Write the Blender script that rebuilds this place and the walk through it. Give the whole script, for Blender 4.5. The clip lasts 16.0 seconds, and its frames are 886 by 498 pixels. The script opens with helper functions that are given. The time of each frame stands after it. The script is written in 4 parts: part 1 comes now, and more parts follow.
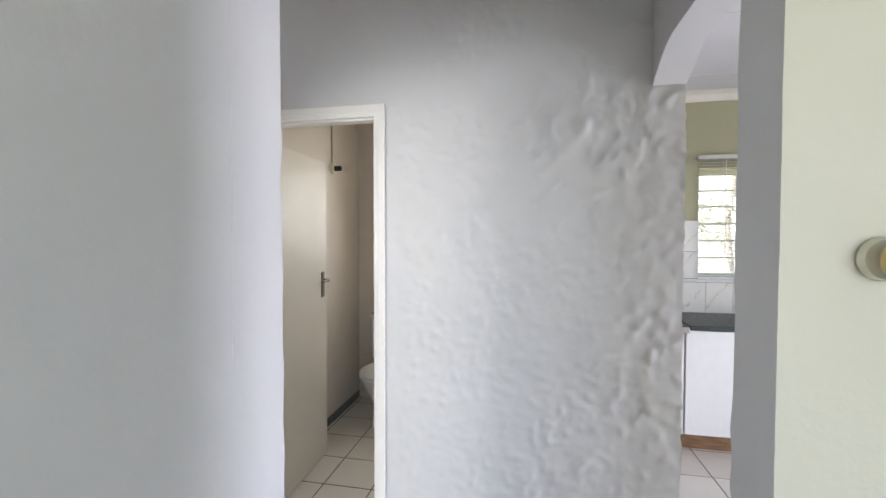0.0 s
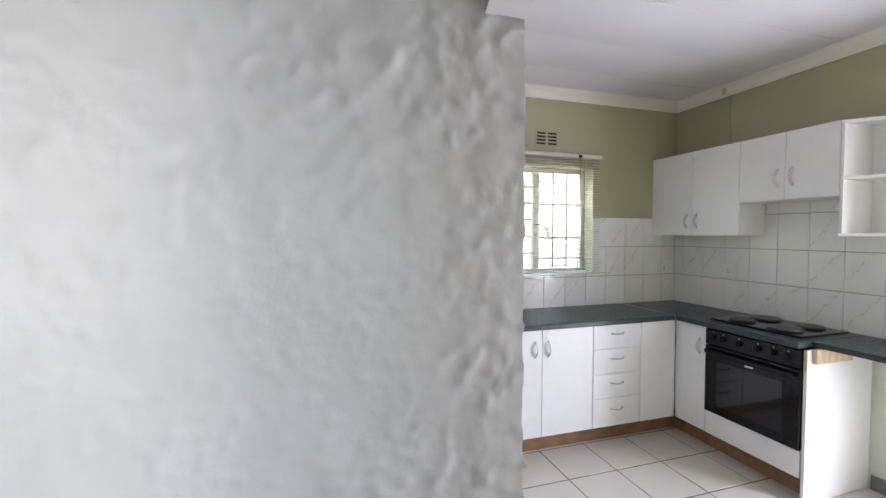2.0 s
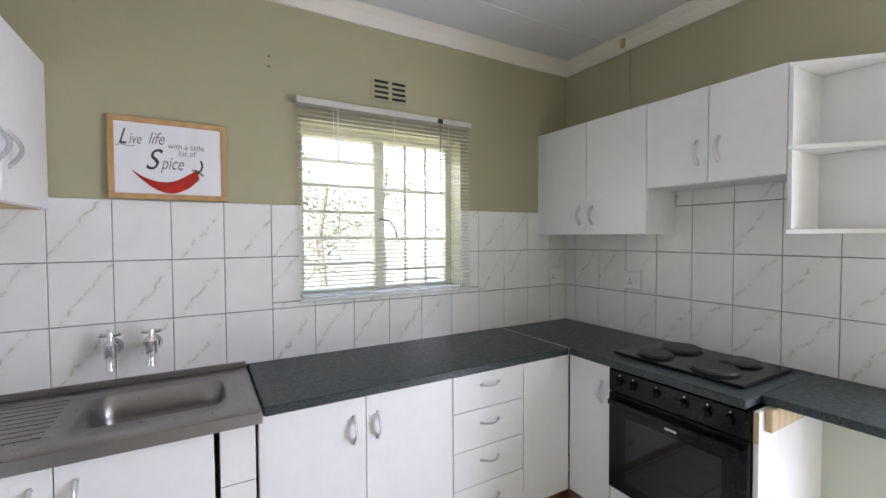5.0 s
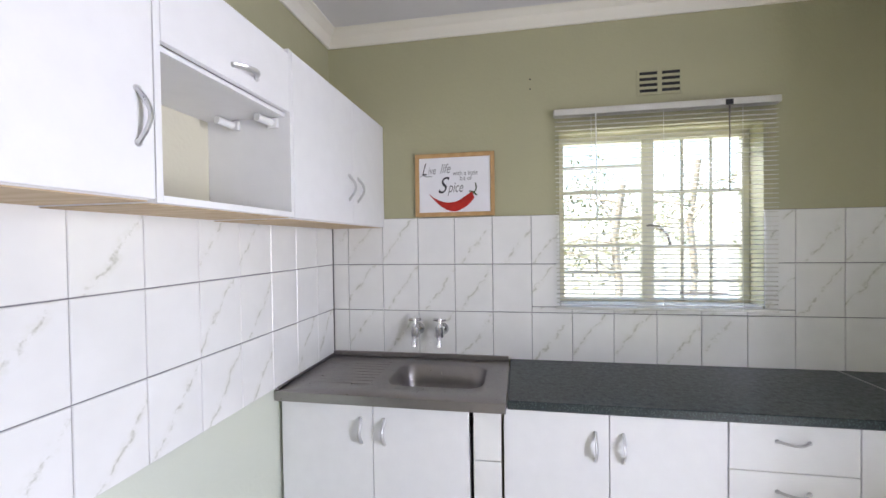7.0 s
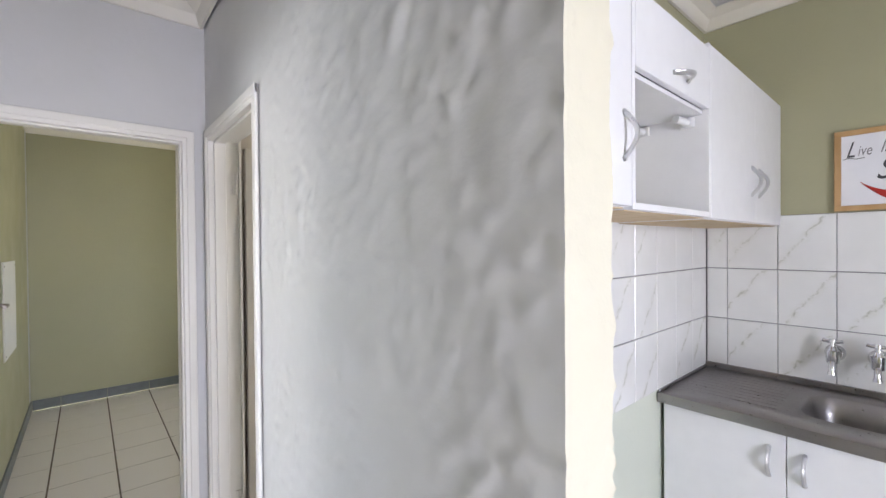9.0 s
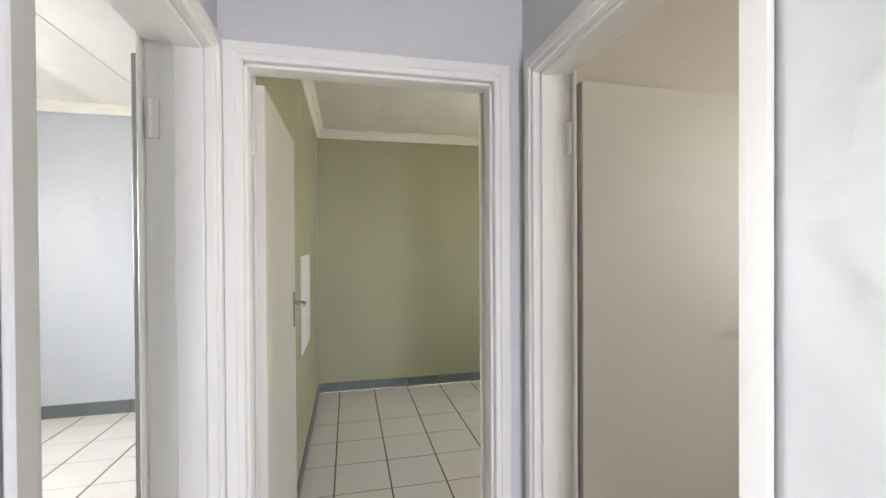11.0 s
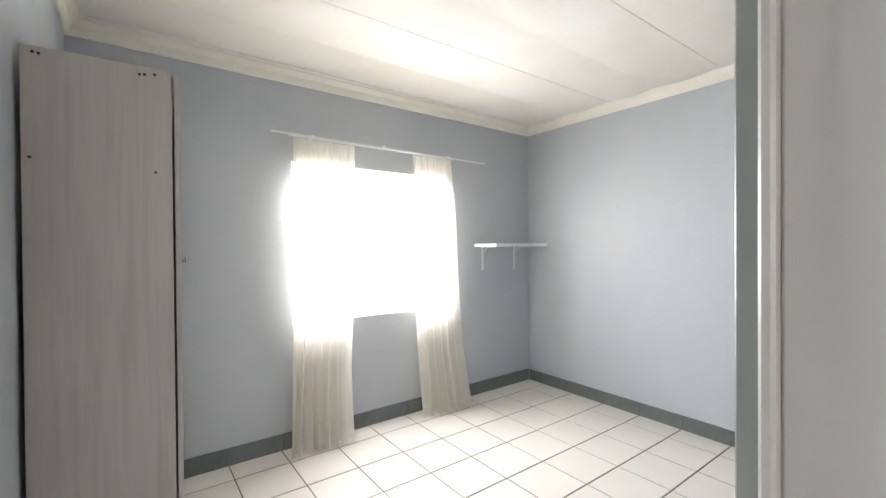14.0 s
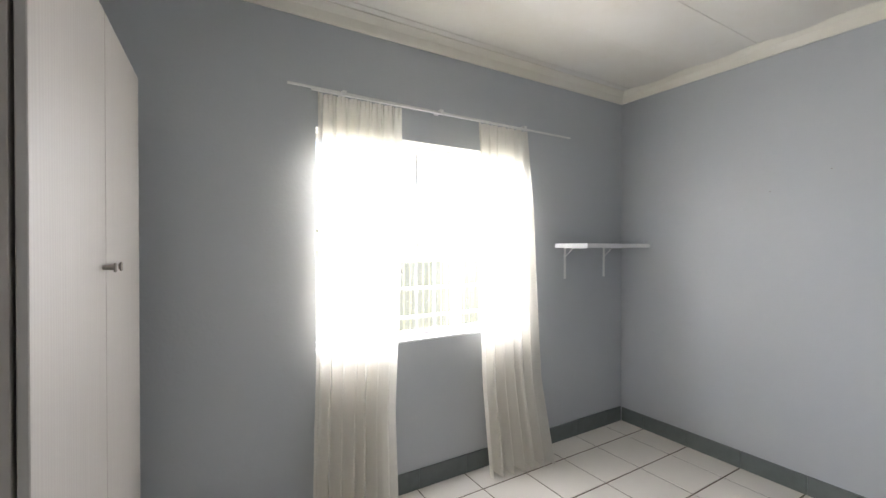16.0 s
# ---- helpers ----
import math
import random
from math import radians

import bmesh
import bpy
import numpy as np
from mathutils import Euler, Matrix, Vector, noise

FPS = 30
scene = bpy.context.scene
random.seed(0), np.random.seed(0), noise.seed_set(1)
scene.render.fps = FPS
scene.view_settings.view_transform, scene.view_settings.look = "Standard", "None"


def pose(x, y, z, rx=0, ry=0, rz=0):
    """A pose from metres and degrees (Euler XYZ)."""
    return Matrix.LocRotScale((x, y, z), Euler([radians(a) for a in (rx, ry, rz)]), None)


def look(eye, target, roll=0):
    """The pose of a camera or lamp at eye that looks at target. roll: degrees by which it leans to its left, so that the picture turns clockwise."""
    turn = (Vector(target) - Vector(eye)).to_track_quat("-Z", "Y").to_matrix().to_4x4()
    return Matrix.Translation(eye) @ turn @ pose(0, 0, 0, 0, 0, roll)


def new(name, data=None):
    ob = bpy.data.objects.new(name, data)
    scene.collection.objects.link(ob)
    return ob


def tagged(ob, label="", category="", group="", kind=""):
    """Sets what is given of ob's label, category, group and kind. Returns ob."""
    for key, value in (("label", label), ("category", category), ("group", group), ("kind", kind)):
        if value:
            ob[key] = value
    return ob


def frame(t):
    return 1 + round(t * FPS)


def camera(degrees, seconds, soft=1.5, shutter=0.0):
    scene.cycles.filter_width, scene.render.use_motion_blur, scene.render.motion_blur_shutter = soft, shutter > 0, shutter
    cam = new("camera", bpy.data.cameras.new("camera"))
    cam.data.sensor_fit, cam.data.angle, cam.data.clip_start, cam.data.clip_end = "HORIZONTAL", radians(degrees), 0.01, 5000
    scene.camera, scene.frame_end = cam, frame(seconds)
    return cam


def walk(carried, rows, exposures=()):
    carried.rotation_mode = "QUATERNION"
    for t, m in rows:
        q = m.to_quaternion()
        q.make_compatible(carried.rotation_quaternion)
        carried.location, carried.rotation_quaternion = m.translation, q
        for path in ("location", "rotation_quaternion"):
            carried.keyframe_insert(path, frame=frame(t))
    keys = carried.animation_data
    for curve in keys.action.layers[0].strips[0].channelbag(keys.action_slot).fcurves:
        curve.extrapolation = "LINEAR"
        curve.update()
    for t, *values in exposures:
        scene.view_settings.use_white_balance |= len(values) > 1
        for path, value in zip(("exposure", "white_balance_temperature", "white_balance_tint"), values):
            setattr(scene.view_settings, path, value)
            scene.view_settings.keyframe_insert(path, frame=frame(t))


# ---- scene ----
cam = camera(93.4, 16.0)

PATH = [
    (0, (0.225, -0.174, 1.518), (-0.164, 1.787, 1.465), 0.1),
    (0.5, (0.194, 0.058, 1.529), (0.078, 2.053, 1.456), -0.3),
    (1, (0.219, 0.237, 1.524), (0.335, 2.233, 1.458), -0.4),
    (1.5, (0.213, 0.374, 1.517), (0.573, 2.341, 1.465), -0.9),
    (2, (0.261, 0.531, 1.52), (0.85, 2.441, 1.449), -0.0),
    (2.5, (0.367, 0.684, 1.517), (1.142, 2.527, 1.447), -0.1),
    (3, (0.518, 0.845, 1.516), (1.424, 2.627, 1.441), -0.2),
    (3.2, (0.581, 0.897, 1.511), (1.529, 2.656, 1.439), -0.3),
    (5.3, (1.213, 1.458, 1.504), (2.218, 3.187, 1.444), -0.3),
    (5.5, (1.233, 1.464, 1.51), (2.148, 3.242, 1.452), -0.4),
    (6, (1.284, 1.402, 1.542), (1.859, 3.316, 1.478), -0.3),
    (6.2, (1.286, 1.373, 1.549), (1.697, 3.329, 1.495), -1.0),
    (6.5, (1.343, 1.368, 1.555), (1.466, 3.363, 1.497), -0.4),
    (7, (1.396, 1.353, 1.531), (1.037, 3.321, 1.497), -0.8),
    (7.5, (1.388, 1.312, 1.529), (0.593, 3.147, 1.498), -0.5),
    (8, (1.357, 1.253, 1.519), (0.246, 2.915, 1.502), -0.6),
    (8.5, (1.277, 1.185, 1.523), (-0.085, 2.65, 1.507), -0.5),
    (9, (1.121, 1.122, 1.54), (-0.401, 2.421, 1.52), -0.5),
    (9.2, (1.034, 1.088, 1.536), (-0.537, 2.326, 1.521), -0.4),
    (11.3, (-0.095, 0.985, 1.51), (-2.072, 1.288, 1.488), -0.5),
    (11.5, (-0.20, 0.965, 1.508), (-2.190, 1.165, 1.482), -0.6),
    (12, (-0.365, 0.942, 1.512), (-2.342, 0.650, 1.476), -0.7),
    (12.5, (-0.468, 0.820, 1.517), (-2.334, 0.102, 1.473), -0.8),
    (13, (-0.607, 0.746, 1.508), (-2.272, -0.361, 1.488), -0.6),
    (13.5, (-0.676, 0.688, 1.507), (-2.065, -0.751, 1.489), -0.5),
    (14, (-0.739, 0.600, 1.506), (-1.932, -1.005, 1.489), -0.4),
    (14.5, (-0.797, 0.356, 1.506), (-1.895, -1.316, 1.492), -0.2),
    (15, (-0.857, 0.144, 1.515), (-1.933, -1.542, 1.493), 0.1),
    (15.5, (-0.990, -0.130, 1.511), (-2.066, -1.816, 1.489), 0.1),
    (16, (-1.115, -0.297, 1.504), (-2.151, -2.008, 1.489), 0),
]
walk(cam, [(t, look(eye, target, roll)) for t, eye, target, roll in PATH],
     [(0, 2.55), (1.5, 2.52), (3, 2.48), (9.2, 2.57), (11.3, 2.73), (12.8, 2.8), (13.5, 2.65), (14, 2.42), (15, 2.05), (16, 1.68)])

# ---- light ----
world = bpy.data.worlds.new("sky")
scene.world = world
world.use_nodes = True
nt = world.node_tree
sky = nt.nodes.new("ShaderNodeTexSky")
sky.sky_type, sky.sun_disc = "NISHITA", False
sky.sun_elevation, sky.sun_rotation = radians(66), radians(250)
nt.links.new(sky.outputs["Color"], nt.nodes["Background"].inputs["Color"])
nt.nodes["Background"].inputs["Strength"].default_value = 0.15

sun = new("sun", bpy.data.lights.new("sun", "SUN"))
sun.data.energy, sun.data.angle, sun.data.color = 5.0, radians(0.5), (1, 0.95, 0.87)
sun.matrix_world = look((-5, -1.8, 12), (0, 0, 0))


def window_light(name, eye, target, w, h, watts, color):
    ob = new(name, bpy.data.lights.new(name, "AREA"))
    ob.data.shape, ob.data.size, ob.data.size_y = "RECTANGLE", w, h
    ob.data.energy, ob.data.color = watts, color
    ob.matrix_world = look(eye, target)
    return ob


# area lamps standing in for daylight; only the kitchen and bedroom windows are seen
window_light("kitchen_door_daylight", (3.62, 1.17, 1.1), (0, 1.17, 1.0), 0.7, 1.9, 17.5, (0.795, 0.79, 1))
window_light("kitchen_window_daylight", (2.06, 3.80, 2.17), (2.06, 2.6, 0.9), 0.9, 0.16, 8.5, (0.775, 0.79, 1))
# fill lamp in an unseen opening, added to brighten front room and hall
window_light("front_room_fill", (1.0, -2.74, 1.5), (1.0, 0, 1.3), 1.9, 1.1, 11, (0.755, 0.82, 1))
window_light("bedroom_daylight", (-2.42, -2.86, 1.53), (-2.42, 0, -0.2), 1.44, 1.10, 40, (0.93, 0.93, 1))
window_light("olive_room_daylight", (-2.9, 3.80, 1.55), (-2.9, 0, 1.2), 1.2, 1.0, 6.2, (1, 0.95, 0.95))
# fill lamp in a hidden opening, added to brighten the bathroom
window_light("bathroom_fill", (-0.30, 3.80, 1.8), (-0.5, 0, 0.9), 0.5, 0.5, 3.8, (1, 0.97, 0.95))


# ---- materials ----
class Nodes:
    def __init__(self, name):
        self.m = bpy.data.materials.new(name)
        self.m.use_nodes = True
        self.t = self.m.node_tree
        self.b = self.t.nodes["Principled BSDF"]

    def add(self, kind, **values):
        n = self.t.nodes.new("ShaderNode" + kind)
        for k, v in values.items():
            n.inputs[k].default_value = v
        return n

    def link(self, a, b):
        self.t.links.new(a, b)

    def math(self, op, a, b=None, clamp=False):
        n = self.t.nodes.new("ShaderNodeMath")
        n.operation, n.use_clamp = op, clamp
        for i, v in enumerate((a, b)):
            if v is None:
                continue
            if isinstance(v, (int, float)):
                n.inputs[i].default_value = v
            else:
                self.link(v, n.inputs[i])
        return n.outputs[0]

    def coords(self, which="Object", scale=(1, 1, 1)):
        c, mp = self.add("TexCoord"), self.add("Mapping")
        mp.inputs["Scale"].default_value = scale
        self.link(c.outputs[which], mp.inputs["Vector"])
        return mp.outputs[0]

    def noise(self, vec, scale, detail=4.0, rough=0.55):
        n = self.add("TexNoise", Scale=scale, Detail=detail, Roughness=rough)
        self.link(vec, n.inputs["Vector"])
        return n.outputs["Fac"]

    def mix(self, fac, a, b):
        n = self.t.nodes.new("ShaderNodeMix")
        n.data_type = "RGBA"
        for sock, v in ((n.inputs[0], fac), (n.inputs[6], a), (n.inputs[7], b)):
            if isinstance(v, (int, float)):
                sock.default_value = v
            elif isinstance(v, tuple):
                sock.default_value = (*v, 1)
            else:
                self.link(v, sock)
        return n.outputs[2]

    def span(self, fac, lo, hi, a=0.0, b=1.0):
        n = self.add("MapRange")
        n.inputs[1].default_value, n.inputs[2].default_value = lo, hi
        n.inputs[3].default_value, n.inputs[4].default_value = a, b
        self.link(fac, n.inputs[0])
        return n.outputs[0]

    def finish(self, color, rough=0.5, metal=0.0, height=None, strength=0.2, dist=0.01):
        if isinstance(color, tuple):
            self.b.inputs["Base Color"].default_value = (*color, 1)
        else:
            self.link(color, self.b.inputs["Base Color"])
        if isinstance(rough, (int, float)):
            self.b.inputs["Roughness"].default_value = rough
        else:
            self.link(rough, self.b.inputs["Roughness"])
        self.b.inputs["Metallic"].default_value = metal
        if height is not None:
            bp = self.add("Bump", Strength=strength, Distance=dist)
            self.link(height, bp.inputs["Height"])
            self.link(bp.outputs[0], self.b.inputs["Normal"])
        return self.m


def paint(name, c, stain=(0.8, 0.78, 0.7), amount=0.25, rough=0.55, bump=0.25, fine=60.0, dist=0.004):
    """Painted plaster: broad faded patches, small scuffs and a fine roller grain."""
    n = Nodes(name)
    v = n.coords()
    broad = n.span(n.noise(v, 1.3, 5), 0.38, 0.68)
    scuff = n.span(n.noise(v, 9.0, 6, 0.7), 0.55, 0.8)
    dirty = tuple(a * b for a, b in zip(c, stain))
    col = n.mix(n.math("MULTIPLY", broad, amount), c, dirty)
    col = n.mix(n.math("MULTIPLY", scuff, amount * 0.6), col, dirty)
    h = n.math("ADD", n.noise(v, fine, 3), n.math("MULTIPLY", n.noise(v, 7.0, 3), 1.5))
    r = n.span(n.noise(v, 4.0, 3), 0.3, 0.7, rough - 0.07, rough + 0.1)
    return n.finish(col, r, 0.0, h, bump, dist)


def plain(name, c, rough=0.4, metal=0.0, vary=0.08, scale=14.0, bump=0.03):
    n = Nodes(name)
    v = n.coords()
    f = n.noise(v, scale, 4)
    dark = tuple(a * (1 - vary * 2.2) for a in c)
    return n.finish(n.mix(n.span(f, 0.3, 0.75), c, dark), n.span(n.noise(v, scale * 2.3, 3), 0.3, 0.7, rough * 0.85, rough * 1.15), metal, f, bump, 0.003)


def wood(name, light, dark, scale=(18, 18, 1.2), rough=0.45, knots=0.0):
    n = Nodes(name)
    v = n.coords("Object", scale)
    g = n.noise(v, 3.0, 6, 0.65)
    w = n.add("TexWave", Scale=1.4, Distortion=7.0, Detail=3.0)
    n.link(v, w.inputs["Vector"])
    f = n.math("ADD", n.math("MULTIPLY", g, 0.8), n.math("MULTIPLY", w.outputs["Fac"], 0.3))
    col = n.mix(n.span(f, 0.35, 0.85), light, dark)
    if knots:
        k = n.noise(n.coords("Object", (7, 7, 2.2)), 1.7, 2)
        ring = n.math("PINGPONG", n.math("MULTIPLY", k, 9.0), 0.5)
        col = n.mix(n.math("MULTIPLY", n.span(ring, 0.42, 0.5), n.span(k, 0.56, 0.68, 0, knots)), col, dark)
    return n.finish(col, rough, 0.0, f, 0.06, 0.002)


def vein_tile(name):
    """White glazed wall tile; some carry a thin diagonal olive and grey vein."""
    n = Nodes(name)
    c, info = n.add("TexCoord"), n.add("ObjectInfo")
    sep = n.add("SeparateXYZ")
    n.link(c.outputs["Object"], sep.inputs[0])
    rnd = info.outputs["Random"]
    shift = n.add("VectorMath")
    shift.operation = "ADD"
    comb = n.add("CombineXYZ")
    for i in range(3):
        n.link(n.math("MULTIPLY", rnd, 37.0 + 11 * i), comb.inputs[i])
    n.link(c.outputs["Object"], shift.inputs[0])
    n.link(comb.outputs[0], shift.inputs[1])
    v = shift.outputs[0]
    wob = n.math("MULTIPLY", n.math("SUBTRACT", n.noise(v, 14.0, 5, 0.6), 0.5), 0.075)
    base = n.math("SUBTRACT", n.math("MULTIPLY", sep.outputs["X"], 0.80), n.math("MULTIPLY", sep.outputs["Z"], 0.6))
    d = n.math("ADD", n.math("ADD", base, wob), n.math("MULTIPLY", n.math("SUBTRACT", n.math("FRACT", n.math("MULTIPLY", rnd, 7.3)), 0.5), 0.09))
    line = n.span(n.math("ABSOLUTE", d), 0.0008, 0.006, 1, 0)
    soft = n.span(n.math("ABSOLUTE", d), 0.0, 0.022, 1, 0)
    broken = n.span(n.noise(v, 30.0, 4, 0.7), 0.42, 0.62)
    on = n.math("GREATER_THAN", n.math("FRACT", n.math("MULTIPLY", rnd, 3.7)), 0.42)
    col = n.mix(n.span(n.noise(v, 6.0, 3), 0.3, 0.75), (0.80, 0.80, 0.78), (0.74, 0.74, 0.72))
    col = n.mix(n.math("MULTIPLY", n.math("MULTIPLY", soft, broken), n.math("MULTIPLY", on, 0.28)), col, (0.50, 0.50, 0.36))
    col = n.mix(n.math("MULTIPLY", n.math("MULTIPLY", line, broken), n.math("MULTIPLY", on, 0.5)), col, (0.30, 0.30, 0.22))
    return n.finish(col, 0.12, 0.0, n.noise(v, 8.0, 2), 0.04, 0.003)


def floor_tile(name, c, c2):
    n = Nodes(name)
    info = n.add("ObjectInfo")
    v = n.coords("Generated")
    a = n.noise(n.coords("Object"), 5.0, 6, 0.65)
    col = n.mix(n.span(a, 0.3, 0.75), c, c2)
    col = n.mix(n.math("MULTIPLY", info.outputs["Random"], 0.35), col, c2)
    spots = n.span(n.noise(n.coords("Object"), 55.0, 3, 0.7), 0.62, 0.8)
    col = n.mix(n.math("MULTIPLY", spots, 0.08), col, tuple(x * 0.6 for x in c2))
    return n.finish(col, n.span(a, 0.3, 0.7, 0.27, 0.33), 0.0, a, 0.02, 0.002)


def speckle(name):
    n = Nodes(name)
    v = n.coords()
    a, b = n.noise(v, 160.0, 2), n.noise(v, 45.0, 3)
    col = n.mix(n.span(a, 0.5, 0.66), (0.018, 0.026, 0.028), (0.06, 0.085, 0.085))
    col = n.mix(n.span(b, 0.58, 0.75), col, (0.012, 0.016, 0.018))
    return n.finish(col, n.span(b, 0.3, 0.7, 0.3, 0.45))


def sheer(name):
    n = Nodes(name)
    weave = n.noise(n.coords(), 260.0, 2)
    dif, tra, trn = n.add("BsdfDiffuse"), n.add("BsdfTranslucent"), n.add("BsdfTransparent")
    for s in (dif, tra):
        s.inputs["Color"].default_value = (0.94, 0.91, 0.84, 1)
    m1, m2 = n.add("MixShader"), n.add("MixShader")
    m1.inputs[0].default_value = 0.6
    n.link(dif.outputs[0], m1.inputs[1]), n.link(tra.outputs[0], m1.inputs[2])
    n.link(n.span(weave, 0.3, 0.7, 0.72, 0.80), m2.inputs[0])
    n.link(trn.outputs[0], m2.inputs[1]), n.link(m1.outputs[0], m2.inputs[2])
    n.link(m2.outputs[0], n.t.nodes["Material Output"].inputs["Surface"])
    return n.m


def pane_glass(name):
    n = Nodes(name)
    trn, gl, mx = n.add("BsdfTransparent"), n.add("BsdfGlossy", Roughness=0.02), n.add("MixShader")
    mx.inputs[0].default_value = 0.05
    n.link(trn.outputs[0], mx.inputs[1]), n.link(gl.outputs[0], mx.inputs[2])
    n.link(mx.outputs[0], n.t.nodes["Material Output"].inputs["Surface"])
    return n.m


def leaf_mat(name):
    n = Nodes(name)
    g = n.add("NewGeometry")
    col = n.mix(g.outputs["Random Per Island"], (0.08, 0.10, 0.045), (0.17, 0.16, 0.09))
    return n.finish(col, 0.5)


HALL = paint("hall_plaster_paint", (0.61, 0.605, 0.60), (0.88, 0.88, 0.82), 0.4, 0.42, 0.22, 38, 0.004)
CREAM = paint("cream_wall_paint", (0.66, 0.63, 0.50), (0.9, 0.9, 0.85), 0.3)
KHAKI = paint("khaki_wall_paint", (0.40, 0.385, 0.245), (0.84, 0.86, 0.85), 0.4, 0.5, 0.3)
OLIVE = paint("olive_room_paint", (0.37, 0.36, 0.225), (0.86, 0.9, 0.95), 0.4)
PALE = paint("pale_green_paint", (0.60, 0.63, 0.53), (0.9, 0.92, 0.95), 0.5)
BLUE = paint("pale_blue_wall_paint", (0.455, 0.475, 0.495), (0.9, 0.93, 0.97), 0.35, 0.5, 0.2)
BATH = paint("bathroom_wall_paint", (0.62, 0.57, 0.50), (0.85, 0.82, 0.8), 0.4)
CEIL = paint("ceiling_paint", (0.72, 0.70, 0.66), (0.82, 0.76, 0.64), 0.4, 0.7, 0.1)
CEILK = paint("kitchen_ceiling_paint", (0.66, 0.65, 0.655), (0.9, 0.9, 0.9), 0.3, 0.7, 0.1)
CORN = paint("cornice_paint", (0.76, 0.73, 0.65), (0.86, 0.83, 0.75), 0.4, 0.6, 0.15)
GLOSS = paint("frame_enamel", (0.78, 0.76, 0.71), (0.93, 0.91, 0.86), 0.16, 0.36, 0.1, 30, 0.003)
DOOR = paint("door_enamel", (0.64, 0.60, 0.53), (0.94, 0.92, 0.88), 0.16, 0.5, 0.06, 25, 0.002)
# grey-green as the door edge looks in shadow, shade put into the colour
GREYDOOR = paint("shaded_door_grey_green", (0.36, 0.38, 0.36), (0.9, 0.9, 0.9), 0.3, 0.4, 0.08)
MELA = plain("white_melamine", (0.79, 0.79, 0.79), 0.35, 0, 0.02)
CHIP = wood("bare_chipboard", (0.60, 0.47, 0.30), (0.48, 0.35, 0.20), (4, 4, 4), 0.7)
PLINTH = wood("brown_plinth_wood", (0.30, 0.17, 0.09), (0.19, 0.10, 0.05), (1.2, 14, 14))
FRAMEWOOD = wood("picture_frame_wood", (0.52, 0.33, 0.15), (0.42, 0.25, 0.10), (3, 3, 3), 0.5)
VENEER = wood("whitewashed_wood_veneer", (0.45, 0.41, 0.37), (0.37, 0.335, 0.30), (15, 15, 0.8), 0.5, 0.8)
VENEERF = wood("pale_cupboard_front", (0.42, 0.395, 0.365), (0.38, 0.355, 0.325), (15, 15, 0.8), 0.5, 0.3)
TILE = vein_tile("veined_wall_tile")
GROUT = plain("dark_grout", (0.23, 0.23, 0.24), 0.8)
FTILE = floor_tile("cream_floor_tile", (0.68, 0.645, 0.585), (0.652, 0.615, 0.555))
FGROUT = plain("brown_floor_grout", (0.13, 0.10, 0.075), 0.85)
SKIRT = plain("grey_green_skirting_tile", (0.15, 0.17, 0.165), 0.35, 0, 0.1)
TOP = speckle("dark_green_worktop")
STEEL = plain("brushed_steel", (0.33, 0.315, 0.31), 0.32, 1.0, 0.025, 30, 0.006)
CHROME = plain("chrome", (0.75, 0.75, 0.76), 0.1, 1.0, 0.02)
SILVER = plain("satin_silver", (0.62, 0.62, 0.62), 0.32, 0.8, 0.04)
NICKEL = plain("aged_nickel", (0.30, 0.28, 0.25), 0.35, 1.0, 0.1)
BLACK = plain("black_enamel", (0.008, 0.008, 0.009), 0.16, 0, 0.1)
BLACK.node_tree.nodes["Principled BSDF"].inputs["Specular IOR Level"].default_value = 0.25
BGLASS = plain("dark_oven_glass", (0.012, 0.012, 0.015), 0.05, 0, 0.02)
IRON = plain("cast_iron_plate", (0.03, 0.027, 0.025), 0.4, 0.2, 0.2)
PLAST = plain("white_plastic", (0.76, 0.76, 0.74), 0.35, 0, 0.03)
CERAMIC = plain("white_ceramic", (0.76, 0.74, 0.70), 0.12, 0, 0.03)
# dark small parts, and flat pieces that give the shade inside slots and holes
DARK = plain("dark_parts_and_hole_shade", (0.03, 0.03, 0.03), 0.9)
PAPER = plain("white_print_paper", (0.80, 0.80, 0.82), 0.5, 0, 0.02)
INK = plain("dark_ink", (0.05, 0.05, 0.055), 0.6)
GREYINK = plain("grey_ink", (0.22, 0.22, 0.22), 0.6)
RED = plain("red_print", (0.50, 0.02, 0.012), 0.35, 0, 0.15, 30)
STEM = plain("green_print", (0.05, 0.09, 0.02), 0.5)
BRASS = plain("old_brass", (0.60, 0.45, 0.22), 0.3, 0.9, 0.1)
WINMETAL = paint("window_frame_enamel", (0.66, 0.64, 0.50), (0.9, 0.9, 0.85), 0.3, 0.35, 0.1)
WINWHITE = paint("white_window_enamel", (0.78, 0.78, 0.76), (0.9, 0.9, 0.9), 0.2, 0.35, 0.1)
SLAT = plain("aluminium_blind_slat", (0.60, 0.59, 0.54), 0.35, 0.2, 0.05)
SHEER = sheer("sheer_curtain_voile")
GLASS = pane_glass("window_glass")
LEAF = leaf_mat("garden_leaf")
BARK = plain("bark", (0.30, 0.26, 0.21), 0.9, 0, 0.2)
SOIL = paint("dry_lawn_ground", (0.30, 0.27, 0.17), (0.6, 0.75, 0.5), 0.8, 0.9, 0.6, 20)
OUTWALL = paint("garden_wall_paint", (0.62, 0.60, 0.55), (0.85, 0.85, 0.8), 0.5)


